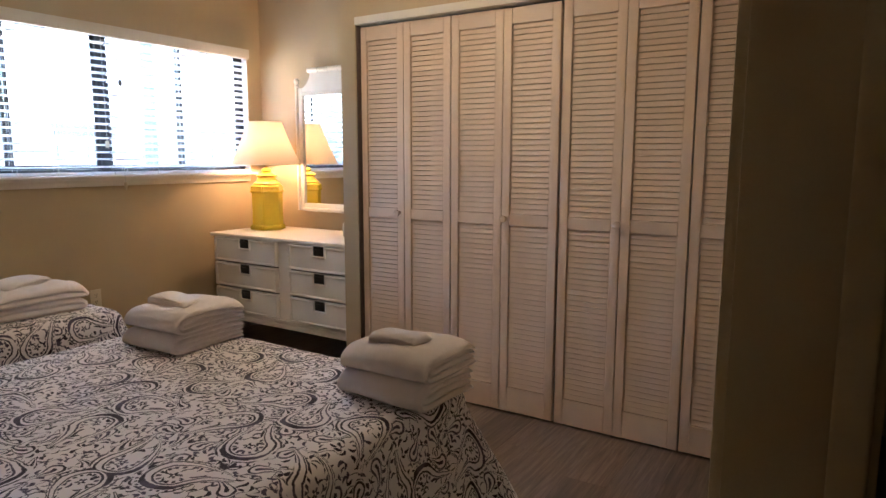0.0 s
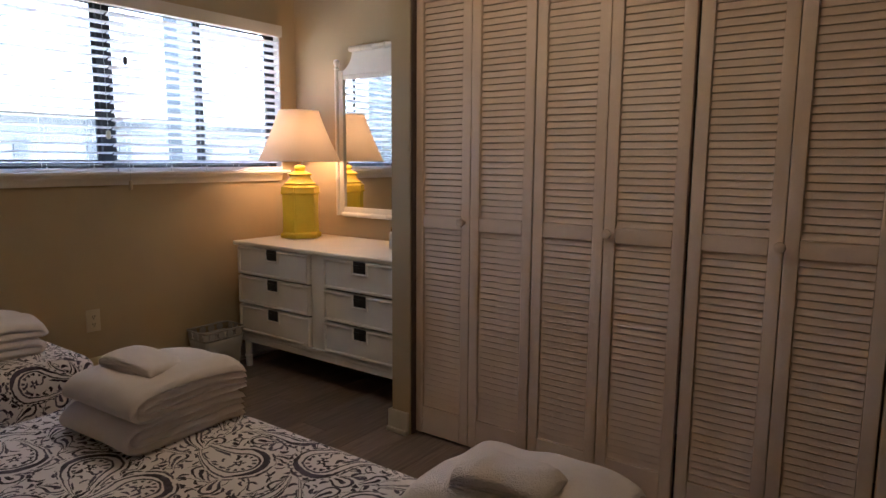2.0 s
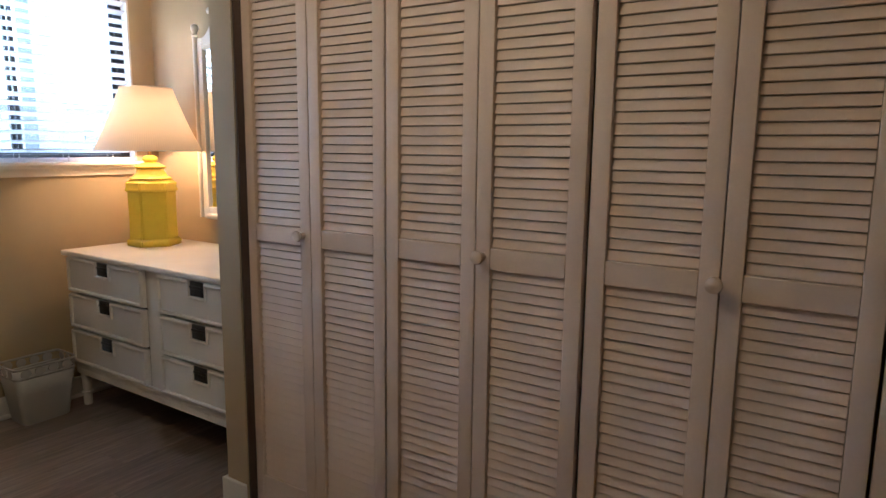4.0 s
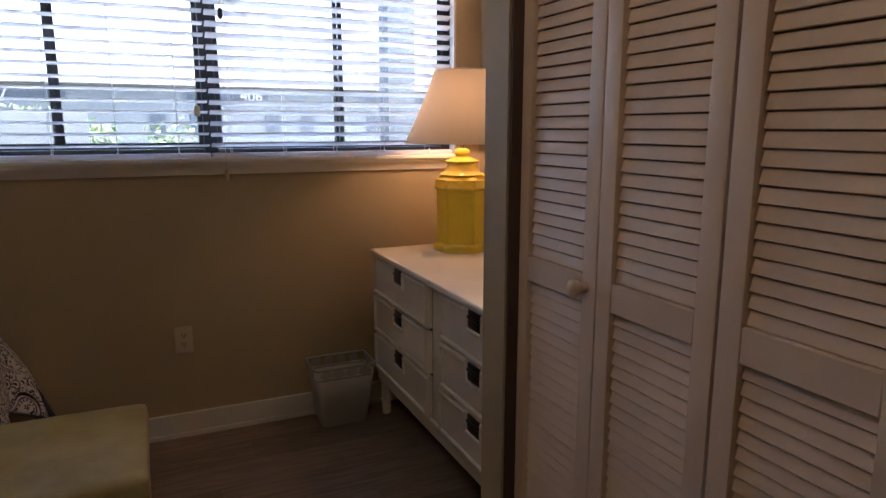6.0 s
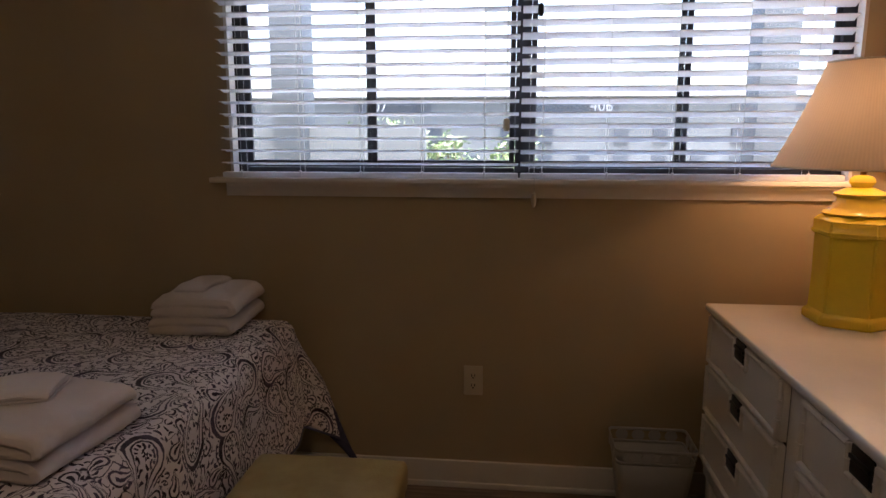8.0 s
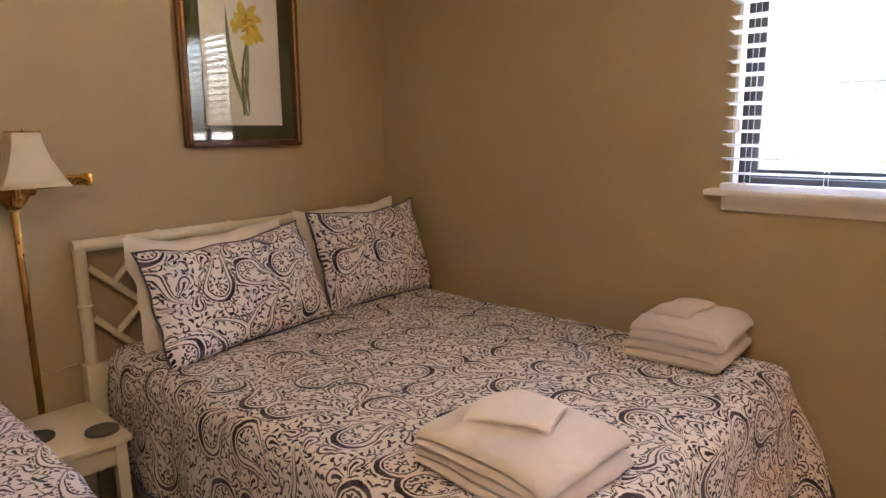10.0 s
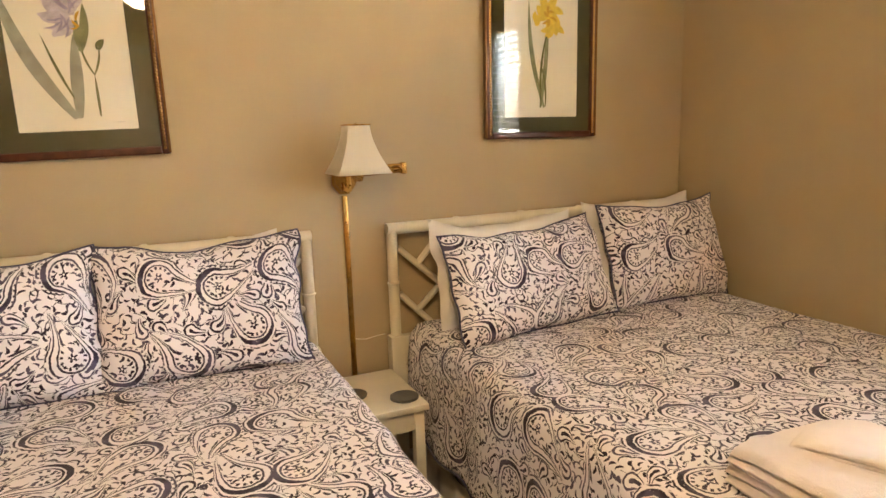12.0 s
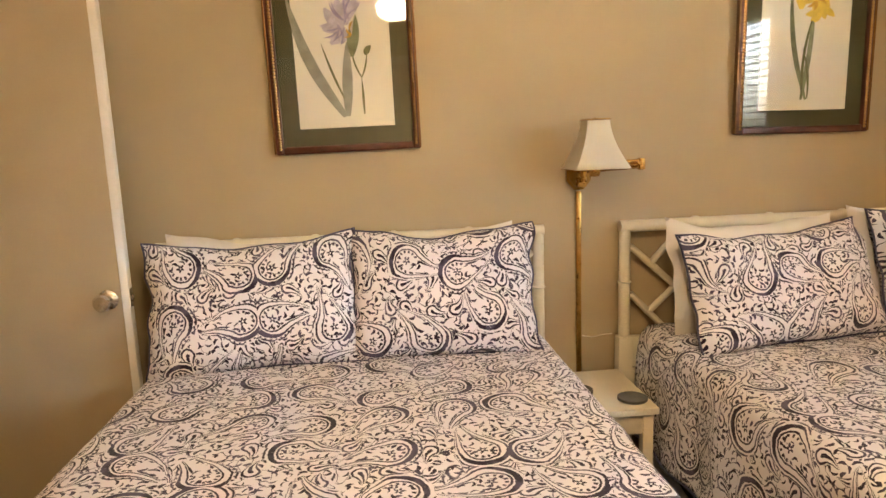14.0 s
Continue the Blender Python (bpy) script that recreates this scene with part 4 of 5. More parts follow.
def pillow(name, w, h, t, m, material, label, category, seed, piping=False, group=""):
    """A stuffed pillow in its own plane (x across, y up), with pinched corners."""
    nu, nv = 30, 22
    bm = bmesh.new()
    uvl = bm.loops.layers.uv.new("UVMap")
    off = Vector((seed * 2.3, seed * 5.1, seed * 0.7))

    def at(i, j, side):
        u, v = 2 * i / nu - 1, 2 * j / nv - 1
        x = u * w / 2 * (1 - 0.05 * (1 - v * v) * abs(u) ** 4)
        y = v * h / 2 * (1 - 0.07 * (1 - u * u) * abs(v) ** 4)
        f = max(0.0, (1 - u ** 4)) ** 0.55 * max(0.0, (1 - v ** 4)) ** 0.55
        wr = noise.noise(Vector((u * 2.2, v * 2.2, side)) + off) * 0.014 + noise.noise(Vector((u * 5, v * 5, side)) + off) * 0.006
        z = side * t / 2 * f + wr * min(1, f * 2)
        y -= 0.016 * (1 - u * u) * max(v, 0) + 0.020 * noise.noise(Vector((u * 2.2, 2 * v, 7)) + off) * (0.35 + 0.65 * max(v, 0))
        x += 0.020 * noise.noise(Vector((u * 1.5, 2.6 * v, 17)) + off) * abs(u)
        z_bend = 0.022 * noise.noise(Vector((u * 1.3, v * 1.3, 27)) + off) * abs(u * v)
        return Vector((x, y, z + z_bend))

    edge = {}
    for side in (1, -1):
        V = []
        for i in range(nu + 1):
            V.append([])
            for j in range(nv + 1):
                rim = i in (0, nu) or j in (0, nv)
                if rim and (i, j) in edge:
                    V[-1].append(edge[i, j])
                else:
                    vt = bm.verts.new(at(i, j, side))
                    if rim:
                        edge[i, j] = vt
                    V[-1].append(vt)
        for i in range(nu):
            for j in range(nv):
                q = ((i, j), (i + 1, j), (i + 1, j + 1), (i, j + 1))
                f = bm.faces.new([V[a][b] for a, b in q])
                for lp, (a, b) in zip(f.loops, q):
                    lp[uvl].uv = (a / nu * w + seed * 0.77 + side, b / nv * h + seed * 0.41)
    ob = thing(name, label, category, m, group)
    part("cushion", bm, material, ob)
    if piping:
        rim = [(i, 0) for i in range(nu)] + [(nu, j) for j in range(nv)] + [(i, nv) for i in range(nu, 0, -1)] + [(0, j) for j in range(nv, 0, -1)]
        bm = bmesh.new()
        loop_tube(bm, [at(i, j, 1) for i, j in rim], 0.0042, 6)
        part("piping", bm, PIPE, ob, "navy piping round the edge")
    return ob


def lean(x, y, z, back, turn=0.0, roll=0.0):
    """Pose of a pillow that stands on its long edge and leans back towards the headboard; x, y, z is its bottom middle."""
    return pose(x, y, z) @ pose(0, 0, 0, 0, 0, turn) @ pose(0, 0, 0, 0, 0, 90) @ pose(0, 0, 0, 90 - back, 0, 0) @ pose(0, 0, 0, 0, 0, roll)


def put_pillow(name, w, h, t, x, y, back, turn, roll, material, label, seed, piping=False, lift=0.0):
    m = lean(x, y, BED_TOP + lift, back, turn, roll) @ Matrix.Translation((0, h / 2 - 0.012, 0))
    return pillow(name, w, h, t, m, material, label, "pillow", seed, piping, "bed pillows")


SHAM = "white pillow sham with navy paisley print and navy piping, propped up"
PLAIN = "plain white pillow standing behind a paisley sham"
put_pillow("pillow_sham", 0.67, 0.432, 0.17, 0.35, -2.765, 18, 2, 1.5, PAISLEY, SHAM, 1, True)
put_pillow("pillow_sham", 0.625, 0.436, 0.17, 0.335, -2.165, 18, -2, 0.5, PAISLEY, SHAM, 2, True)
put_pillow("pillow_sham", 0.715, 0.405, 0.17, 0.44, -1.02, 23, 8, 1.5, PAISLEY, SHAM, 3, True)
put_pillow("pillow_sham", 0.575, 0.432, 0.16, 0.37, -0.36, 18, -3, 1.0, PAISLEY, SHAM, 4, True)
put_pillow("pillow", 0.66, 0.412, 0.13, 0.20, -2.78, 9, 0, -4.0, PILLOW, PLAIN, 5)
put_pillow("pillow", 0.60, 0.408, 0.13, 0.20, -2.17, 9, 0, 3.0, PILLOW, PLAIN, 6)
put_pillow("pillow", 0.66, 0.408, 0.13, 0.26, -1.045, 13, 5, -0.6, PILLOW, PLAIN, 7)
put_pillow("pillow", 0.58, 0.425, 0.13, 0.20, -0.37, 9, 0, 0.5, PILLOW, PLAIN, 8)


# ---- towels ----
def towel(name, w, d, h, m, seed, label, group, soft=1.0, plies=2):
    """Cloth folded in half on itself: nested rounded folds along -x, layered ends on the other sides."""
    ob = thing(name, label, "towel", m, group)
    off = Vector((seed * 1.9, seed * 4.3, seed * 2.7))
    rnd = random.Random(seed)
    hw, hd = w / 2, d / 2
    thick = h / (2 * plies)
    lump = min(1.0, h / 0.05)

    def shape(x, y, z):
        q = Vector((x * 6, y * 6, z * 5)) + off
        u, v = x / hw, y / hd
        k = z / h
        sag = 0.012 * u ** 4 + 0.014 * v ** 4 + 0.012 * (u * v) ** 4
        z += soft * lump * k * (0.004 - sag + 0.012 * noise.noise(q * 0.8) + 0.007 * noise.noise(q * 2.4))
        x += 0.010 * soft * lump * noise.noise(q + Vector((5, 0, 0))) + 0.004 * noise.noise(q * 3.1)
        y += 0.010 * soft * lump * noise.noise(q + Vector((0, 7, 0))) + 0.004 * noise.noise(q * 3.1 + Vector((9, 0, 0)))
        return Vector((x, y, max(z, 0.0)))

    for j in range(plies):
        g = h / 2 - thick * (j + 0.5)
        fx = -hw + h / 2
        ends = [hw - rnd.uniform(0.0, 0.007) - 0.003 * j for _ in range(2)]
        mid = [(ends[0] + (fx - ends[0]) * i / 16, h / 2 + g, 0.0, 1.0) for i in range(16)]
        mid += [(fx - g * math.sin(a), h / 2 + g * math.cos(a), -math.sin(a), math.cos(a)) for a in [math.pi * i / 10 for i in range(11)]]
        mid += [(fx + (ends[1] - fx) * i / 16, h / 2 - g, 0.0, -1.0) for i in range(1, 17)]
        lo, hi = -hd + rnd.uniform(0.0, 0.008) + 0.003 * j, hd - rnd.uniform(0.0, 0.008) - 0.003 * j
        rings = []
        for i in range(27):
            f = i / 26
            e = min(f, 1 - f) * (hi - lo)
            full = math.sqrt(max(0.0, 1 - max(0.0, 1 - e / (thick * 0.5)) ** 2)) * 0.92 + 0.08
            outer, inner = [], []
            for n, (px, pz, nx, nz) in enumerate(mid):
                tip = min(n, len(mid) - 1 - n)
                half = thick * 0.49 * full * (0.78, 0.97)[tip] if tip < 2 else thick * 0.49 * full
                y = lo + (hi - lo) * (0.5 - 0.5 * math.cos(math.pi * f)) * 0.35 + (hi - lo) * f * 0.65
                y += 0.005 * noise.noise(Vector((px * 9, pz * 40, seed + i // 14))) * (2 * f - 1)
                outer.append(shape(px + nx * half, y, pz + nz * half))
                inner.append(shape(px - nx * half, y, pz - nz * half))
            rings.append(outer + inner[::-1])
        part("layer", ring_mesh(bmesh.new(), rings), TOWEL, ob)
    return ob


def towel_stack(x, y, turn, w, d, seed, small_turn, fold=0, k=1.0, plies=2):
    g = "folded towels on the beds"
    z = BED_TOP + 0.004
    towel("bath_towel", w, d, 0.072 * k, pose(x, y, z, 0, 0, turn + fold), seed, "white terry bath towel, folded, lying on the bedspread", g, 0.6, plies)
    towel("bath_towel", w * 0.97, d * 0.98, 0.076 * k, pose(x + 0.006, y - 0.004, z + 0.069 * k, 0, 0, turn + 2 + fold), seed + 1, "white terry bath towel, folded, on another towel", g, 1.0, plies)
    towel("wash_cloth", min(w, d) * 0.60, min(w, d) * 0.44, 0.030, pose(x - 0.02, y + 0.005, z + 0.142 * k, 1.5, -2, turn + small_turn), seed + 2, "small white terry wash cloth folded on the towels", g, 1.2)


towel_stack(1.755, -2.085, 2, 0.30, 0.27, 11, 98, 0, 0.95)
towel_stack(1.772, -3.015, -3, 0.25, 0.295, 21, 102)
towel_stack(1.662, -0.19, 2, 0.30, 0.33, 31, 82, 180, 0.92, 1)
towel_stack(1.685, -1.145, -5, 0.36, 0.33, 41, 20, 180, 0.75, 1)


# ---- ottoman ----
def ottoman():
    ob = thing("ottoman", "olive-tan vinyl cushion stool at the foot of the bed", "ottoman", m=pose(2.238, -0.915, 0) @ Matrix.Diagonal((1, 1, 0.972, 1)))
    bm = bmesh.new()
    box(bm, -0.225, 0.225, -0.27, 0.27, 0.36, 0.452, 0.030, 4)
    bmesh.ops.subdivide_edges(bm, edges=[e for e in bm.edges if e.calc_length() > 0.2], cuts=8, use_grid_fill=True)
    for v in bm.verts:
        u, w = v.co.x / 0.225, v.co.y / 0.27
        if v.co.z > 0.43:
            v.co.z += 0.018 * (1 - u * u) * (1 - w * w) + 0.003 * noise.noise(v.co * 9)
    part("cushion", bm, VINYL, ob)
    bm = bmesh.new()
    box(bm, -0.215, 0.215, -0.26, 0.26, 0.14, 0.358, 0.012, 3)
    part("apron", bm, VINYL, ob)
    for x in (-0.185, 0.185):
        for y in (-0.23, 0.23):
            bm = bmesh.new()
            lathe(bm, [(0.014, 0), (0.020, 0.14)], 12, x, y)
            part("leg", bm, paint("dark_leg", (0.09, 0.055, 0.03), 0.45), ob)


ottoman()


# ---- between the beds ----
def nightstand():
    ob = thing("nightstand", "small cream painted nightstand between the beds", "nightstand")
    x0, x1, y0, y1 = 0.14, 0.505, -1.75, -1.515
    bm = bmesh.new()
    box(bm, x0, x1, y0, y1, 0.50, 0.522, 0.004)
    part("top", bm, CREAM, ob)
    bm = bmesh.new()
    box(bm, x0 + 0.02, x1 - 0.02, y0 + 0.02, y1 - 0.02, 0.43, 0.4995, 0.002)
    part("apron", bm, CREAM, ob)
    for x in (x0 + 0.03, x1 - 0.03):
        for y in (y0 + 0.03, y1 - 0.03):
            bm = bmesh.new()
            box(bm, x - 0.017, x + 0.017, y - 0.017, y + 0.017, 0, 0.4995, 0.003)
            part("leg", bm, CREAM, ob)
    bm = bmesh.new()
    box(bm, x0 + 0.05, x1 - 0.05, y0 + 0.02, y1 - 0.02, 0.16, 0.176, 0.002)
    part("shelf", bm, CREAM, ob)
    for x, y in ((0.425, -1.572), (0.33, -1.722)):
        bm = bmesh.new()
        lathe(bm, [(0.044, 0.5225), (0.048, 0.524), (0.048, 0.531), (0.045, 0.5325), (0.040, 0.531), (0.001, 0.531)], 28, x, y)
        solid("coaster", bm, SLATE, "round dark coaster lying on the nightstand", "coaster", "coasters")


nightstand()


def sconce():
    y, z = -1.622, 1.235
    ob = thing("wall_lamp", "brass swing-arm wall lamp with a cream square shade, unlit", "wall lamp")
    bm = bmesh.new()
    rings = [[(x, y + r * math.cos(math.pi / 8 + k * math.pi / 4) * 0.8, z + r * math.sin(math.pi / 8 + k * math.pi / 4)) for k in range(8)] for x, r in ((0.001, 0.062), (0.012, 0.062), (0.018, 0.050), (0.024, 0.048))]
    ring_mesh(bm, rings)
    part("backplate", bm, BRASS_OLD, ob, smooth=False)
    bm = bmesh.new()
    tube(bm, [(0.024, y, z + 0.01), (0.07, y, z + 0.01)], 0.008, 10)
    tube(bm, [(0.07, y, z - 0.025), (0.07, y, z + 0.045)], 0.011, 12)
    tube(bm, [(0.07, y, z + 0.036), (0.115, y + 0.195, z + 0.044)], 0.007, 8)
    tube(bm, [(0.07, y, z + 0.012), (0.115, y + 0.195, z + 0.024)], 0.007, 8)
    box(bm, 0.10, 0.13, y + 0.186, y + 0.206, z + 0.012, z + 0.054, 0.004)
    tube(bm, [(0.115, y + 0.19, z + 0.034), (0.19, y - 0.01, z + 0.036)], 0.007, 8)
    box(bm, 0.0245, 0.058, y - 0.015, y + 0.015, z - 0.046, z - 0.012, 0.004)
    part("arm", bm, BRASS, ob)
    bm = bmesh.new()
    sx, sy = 0.19, y + 0.002
    lathe(bm, [(0.014, z + 0.0), (0.019, z + 0.012), (0.019, z + 0.05), (0.012, z + 0.055), (0.012, z + 0.12)], 14, sx, sy)
    part("socket", bm, BRASS, ob)
    # flared square shade, open above and below
    bm = bmesh.new()
    rows = []
    for i in range(8):
        f = i / 7
        hw = 0.093 - 0.055 * (1 - (1 - f) ** 1.7)
        zz = z + 0.028 + 0.163 * f
        rows.append([bm.verts.new((sx + a * hw, sy + b * hw, zz)) for a, b in ((1, 1), (0, 1), (-1, 1), (-1, 0), (-1, -1), (0, -1), (1, -1), (1, 0))])
    for r0, r1 in zip(rows, rows[1:]):
        for i in range(8):
            j = (i + 1) % 8
            bm.faces.new((r0[i], r0[j], r1[j], r1[i]))
    sh = part("shade", bm, SHADE_SMALL, ob, "cream fabric square bell shade")
    sh.modifiers.new("thick", "SOLIDIFY").thickness = 0.002
    bm = bmesh.new()
    for zz, hw in ((z + 0.191, 0.038), ):
        loop_tube(bm, [(sx + a * hw, sy + b * hw, zz) for a, b in ((1, 1), (-1, 1), (-1, -1), (1, -1))], 0.003, 6)
    tube(bm, [(sx, sy, z + 0.12), (sx, sy, z + 0.198)], 0.003, 6)
    tube(bm, [(sx - 0.038, sy, z + 0.190), (sx + 0.038, sy, z + 0.190)], 0.0018, 5)
    part("shade_wire", bm, BRASS, ob)
    # brass cord cover down the wall
    bm = bmesh.new()
    box(bm, 0.001, 0.013, y - 0.010, y + 0.010, 0.45, z - 0.062, 0.003)
    part("cord_cover", bm, BRASS_OLD, ob, "tarnished brass cord cover strip")
    bm = bmesh.new()
    tube(bm, [(0.01, y + 0.012, 0.615), (0.014, y + 0.05, 0.609), (0.012, y + 0.10, 0.616), (0.02, y + 0.128, 0.62)], 0.002, 6)
    tagged(part("lamp_cord", bm, CREAM, None), "thin cream cord along the wall", "cord")


sconce()


def leaf_shape(bm, x, pts, w0):
    """A flat painted blade along pts, on the sheet."""
    x += 0.00002 * len(bm.verts) / len(pts)
    n = len(pts)
    L, R = [], []
    for i, (y, z) in enumerate(pts):
        t = i / (n - 1)
        ya, za = pts[max(i - 1, 0)]
        yb, zb = pts[min(i + 1, n - 1)]
        d = Vector((yb - ya, zb - za)).normalized()
        w = w0 * (math.sin(math.pi * (0.12 + 0.86 * t)) ** 0.8)
        L.append(bm.verts.new((x, y - d.y * w, z + d.x * w)))
        R.append(bm.verts.new((x, y + d.y * w, z - d.x * w)))
    for i in range(n - 1):
        bm.faces.new((L[i], L[i + 1], R[i + 1], R[i]))


def arc_pts(p0, p1, bow, n=12):
    a, b = Vector(p0), Vector(p1)
    d = (b - a)
    nrm = Vector((-d.y, d.x))
    return [tuple(a.lerp(b, i / (n - 1)) + nrm * bow * math.sin(math.pi * i / (n - 1))) for i in range(n)]


PAPER = paint("aged_paper", (0.76, 0.73, 0.64), 0.8, 0.04, 6, 0.05)
MAT_GREEN = paint("green_mat_board", (0.060, 0.066, 0.032), 0.85, 0.08, 20, 0.1)
FRAME_WOOD = paint("mahogany_frame", (0.075, 0.020, 0.009), 0.3, 0.3, 30, 0.08)
BEAD_GOLD = metal("bright_gilt_bead", (0.48, 0.27, 0.09), 0.32, 0.4)
FRAME_GOLD = metal("worn_gilt", (0.20, 0.105, 0.042), 0.45, 0.5)
INK_LEAF = paint("leaf_ink", (0.20, 0.23, 0.13), 0.8, 0.3, 30)
INK_BLUE = paint("leaf_shadow_ink", (0.29, 0.30, 0.25), 0.8, 0.25, 30)
INK_STEM = paint("stem_ink", (0.12, 0.13, 0.05), 0.8, 0.3, 40)
INK_PURPLE = paint("iris_ink", (0.47, 0.43, 0.52), 0.8, 0.25, 40)
INK_PURPLE_D = paint("iris_dark_ink", (0.30, 0.26, 0.40), 0.8, 0.25, 40)
INK_YELLOW = paint("daffodil_ink", (0.70, 0.52, 0.07), 0.8, 0.2, 40)
INK_YELLOW_D = paint("daffodil_dark_ink", (0.52, 0.30, 0.03), 0.8, 0.2, 40)


def picture(y0, y1, z0, z1, tilt, turn, flower, label):
    w, h = y1 - y0, z1 - z0
    m = pose(0.004 + abs(turn) * 0.0045, (y0 + y1) / 2, (z0 + z1) / 2, tilt, 0, turn)
    ob = thing("framed_print", label, "picture", m, "botanical prints")
    hw, hh, fw = w / 2, h / 2, 0.026
    bm = bmesh.new()
    box(bm, 0.003, 0.010, -hw + 0.005, hw - 0.005, -hh + 0.005, hh - 0.005)
    part("mat", bm, MAT_GREEN, ob, "dark green mat board", False)
    mw = 0.061
    py, pz = hw - fw - mw, hh - fw - mw + 0.002
    bm = bmesh.new()
    box(bm, 0.0105, 0.0112, -py, py, -pz, pz)
    sheet = part("print", bm, PAPER, ob, "cream paper with a botanical drawing", False)
    for a, b, c, d in ((-hw, -hw + fw, -hh, hh), (hw - fw, hw, -hh, hh), (-hw + fw, hw - fw, -hh, -hh + fw), (-hw + fw, hw - fw, hh - fw, hh)):
        bm = bmesh.new()
        box(bm, 0.002, 0.026, a, b, c, d, 0.006, 3)
        part("frame_rail", bm, FRAME_WOOD, ob)
    n = int(h / 0.012)
    for s in (-1, 1):
        bm = bmesh.new()
        for i in range(n):
            zc = -hh + 0.02 + (h - 0.04) * i / (n - 1)
            lathe(bm, [(0.001, zc - 0.0055), (0.0055, zc - 0.003), (0.0055, zc + 0.003), (0.001, zc + 0.0055)], 6, 0.0262, s * (hw - 0.016))
        b3 = bmesh.new()
        box(b3, 0.006, 0.0285, s * hw - 0.0065, s * hw + 0.0015, -hh + 0.003, hh - 0.003, 0.003, 2)
        part("gilt_edge", b3, FRAME_GOLD, ob, "worn gilt outer edge")
        tagged(part("gilt_beading", bm, BEAD_GOLD, ob, "gilt beading along the frame"), kind="stuff")
    bm = bmesh.new()
    box(bm, 0.0145, 0.0165, -hw + fw - 0.004, hw - fw + 0.004, -hh + fw - 0.004, hh - fw + 0.004)
    g = part("glass", bm, PIC_GLASS, ob, smooth=False)
    g.visible_shadow = False
    x = 0.0114

    def ink(name, mt, fn, lift=0.0):
        b2 = bmesh.new()
        fn(b2, x + lift)
        part(name, b2, mt, sheet, smooth=False)

    def petals(b2, xx, cy, cz, items):
        for k, (dy, dz, ln, wd, ang) in enumerate(items):
            a = radians(ang)
            leaf_shape(b2, xx + 0.00001 * k, arc_pts((cy + dy, cz + dz), (cy + dy + ln * math.cos(a), cz + dz + ln * math.sin(a)), 0.12, 8), wd)
    bz = -pz + 0.038
    def fan(mt, cy, cz, seed, count, spread_deg, size, wide, lift):
        """Overlapping brushed petals round one point."""
        rp = random.Random(seed)
        ink("flower", mt, lambda b2, xx: petals(b2, xx, cy, cz, [(rp.uniform(-0.012, 0.012), rp.uniform(-0.012, 0.012), size * rp.uniform(0.7, 1.15), wide * rp.uniform(0.7, 1.2), spread_deg[0] + (spread_deg[1] - spread_deg[0]) * i / max(count - 1, 1) + rp.uniform(-9, 9)) for i in range(count)]), lift)

    if flower == "iris":
        ink("leaf", INK_BLUE, lambda b2, xx: leaf_shape(b2, xx, arc_pts((-0.004, bz), (-0.178, bz + 0.40), 0.06, 18), 0.019))
        ink("leaf", INK_BLUE, lambda b2, xx: leaf_shape(b2, xx, arc_pts((0.004, bz), (0.016, bz + 0.25), 0.0, 14), 0.018), 0.0002)
        ink("stem", INK_STEM, lambda b2, xx: [leaf_shape(b2, xx, arc_pts((0.062, bz + 0.004), (0.060, bz + 0.13), 0.0, 8), 0.0042),
                                              leaf_shape(b2, xx, arc_pts((0.060, bz + 0.13), (0.030, bz + 0.22), 0.05, 8), 0.0034),
                                              leaf_shape(b2, xx, arc_pts((0.060, bz + 0.13), (0.082, bz + 0.215), -0.06, 8), 0.0034),
                                              leaf_shape(b2, xx, arc_pts((-0.004, bz + 0.06), (-0.072, bz + 0.25), 0.02, 8), 0.0042),
                                              leaf_shape(b2, xx, arc_pts((0.078, bz + 0.205), (0.098, bz + 0.236), 0.1, 6), 0.011)], 0.0004)
        ink("leaf", INK_LEAF, lambda b2, xx: [leaf_shape(b2, xx, arc_pts((0.030, bz + 0.20), (0.052, bz + 0.34), -0.05, 10), 0.013),
                                              leaf_shape(b2, xx, arc_pts((0.034, bz + 0.20), (0.030, bz + 0.30), 0.05, 10), 0.010)], 0.0005)
        fan(INK_PURPLE, 0.002, bz + 0.305, 1, 7, (185, 285), 0.062, 0.017, 0.0006)
        fan(INK_PURPLE, 0.018, bz + 0.315, 2, 7, (45, 135), 0.095, 0.018, 0.0008)
        fan(INK_PURPLE_D, 0.000, bz + 0.30, 3, 6, (190, 280), 0.050, 0.0035, 0.0010)
        fan(INK_PURPLE_D, 0.018, bz + 0.32, 4, 6, (55, 130), 0.075, 0.0035, 0.0012)
        fan(INK_YELLOW_D, 0.026, bz + 0.285, 5, 3, (60, 200), 0.030, 0.0035, 0.0014)
    else:
        ink("leaf", INK_LEAF, lambda b2, xx: [leaf_shape(b2, xx, arc_pts((0.012, bz), (-0.060, bz + 0.42), 0.05, 14), 0.010),
                                              leaf_shape(b2, xx, arc_pts((-0.006, bz), (0.028, bz + 0.34), -0.02, 14), 0.010)])
        ink("stem", INK_STEM, lambda b2, xx: [leaf_shape(b2, xx, arc_pts((-0.004, bz + 0.004), (0.034, bz + 0.33), 0.05, 12), 0.0055),
                                              leaf_shape(b2, xx, arc_pts((0.018, bz + 0.004), (-0.010, bz + 0.19), -0.06, 12), 0.0045),
                                              leaf_shape(b2, xx, arc_pts((-0.020, bz + 0.37), (0.020, bz + 0.41), 0.15, 8), 0.003)], 0.0003)
        fan(INK_YELLOW, 0.030, bz + 0.375, 6, 7, (0, 310), 0.070, 0.020, 0.0006)
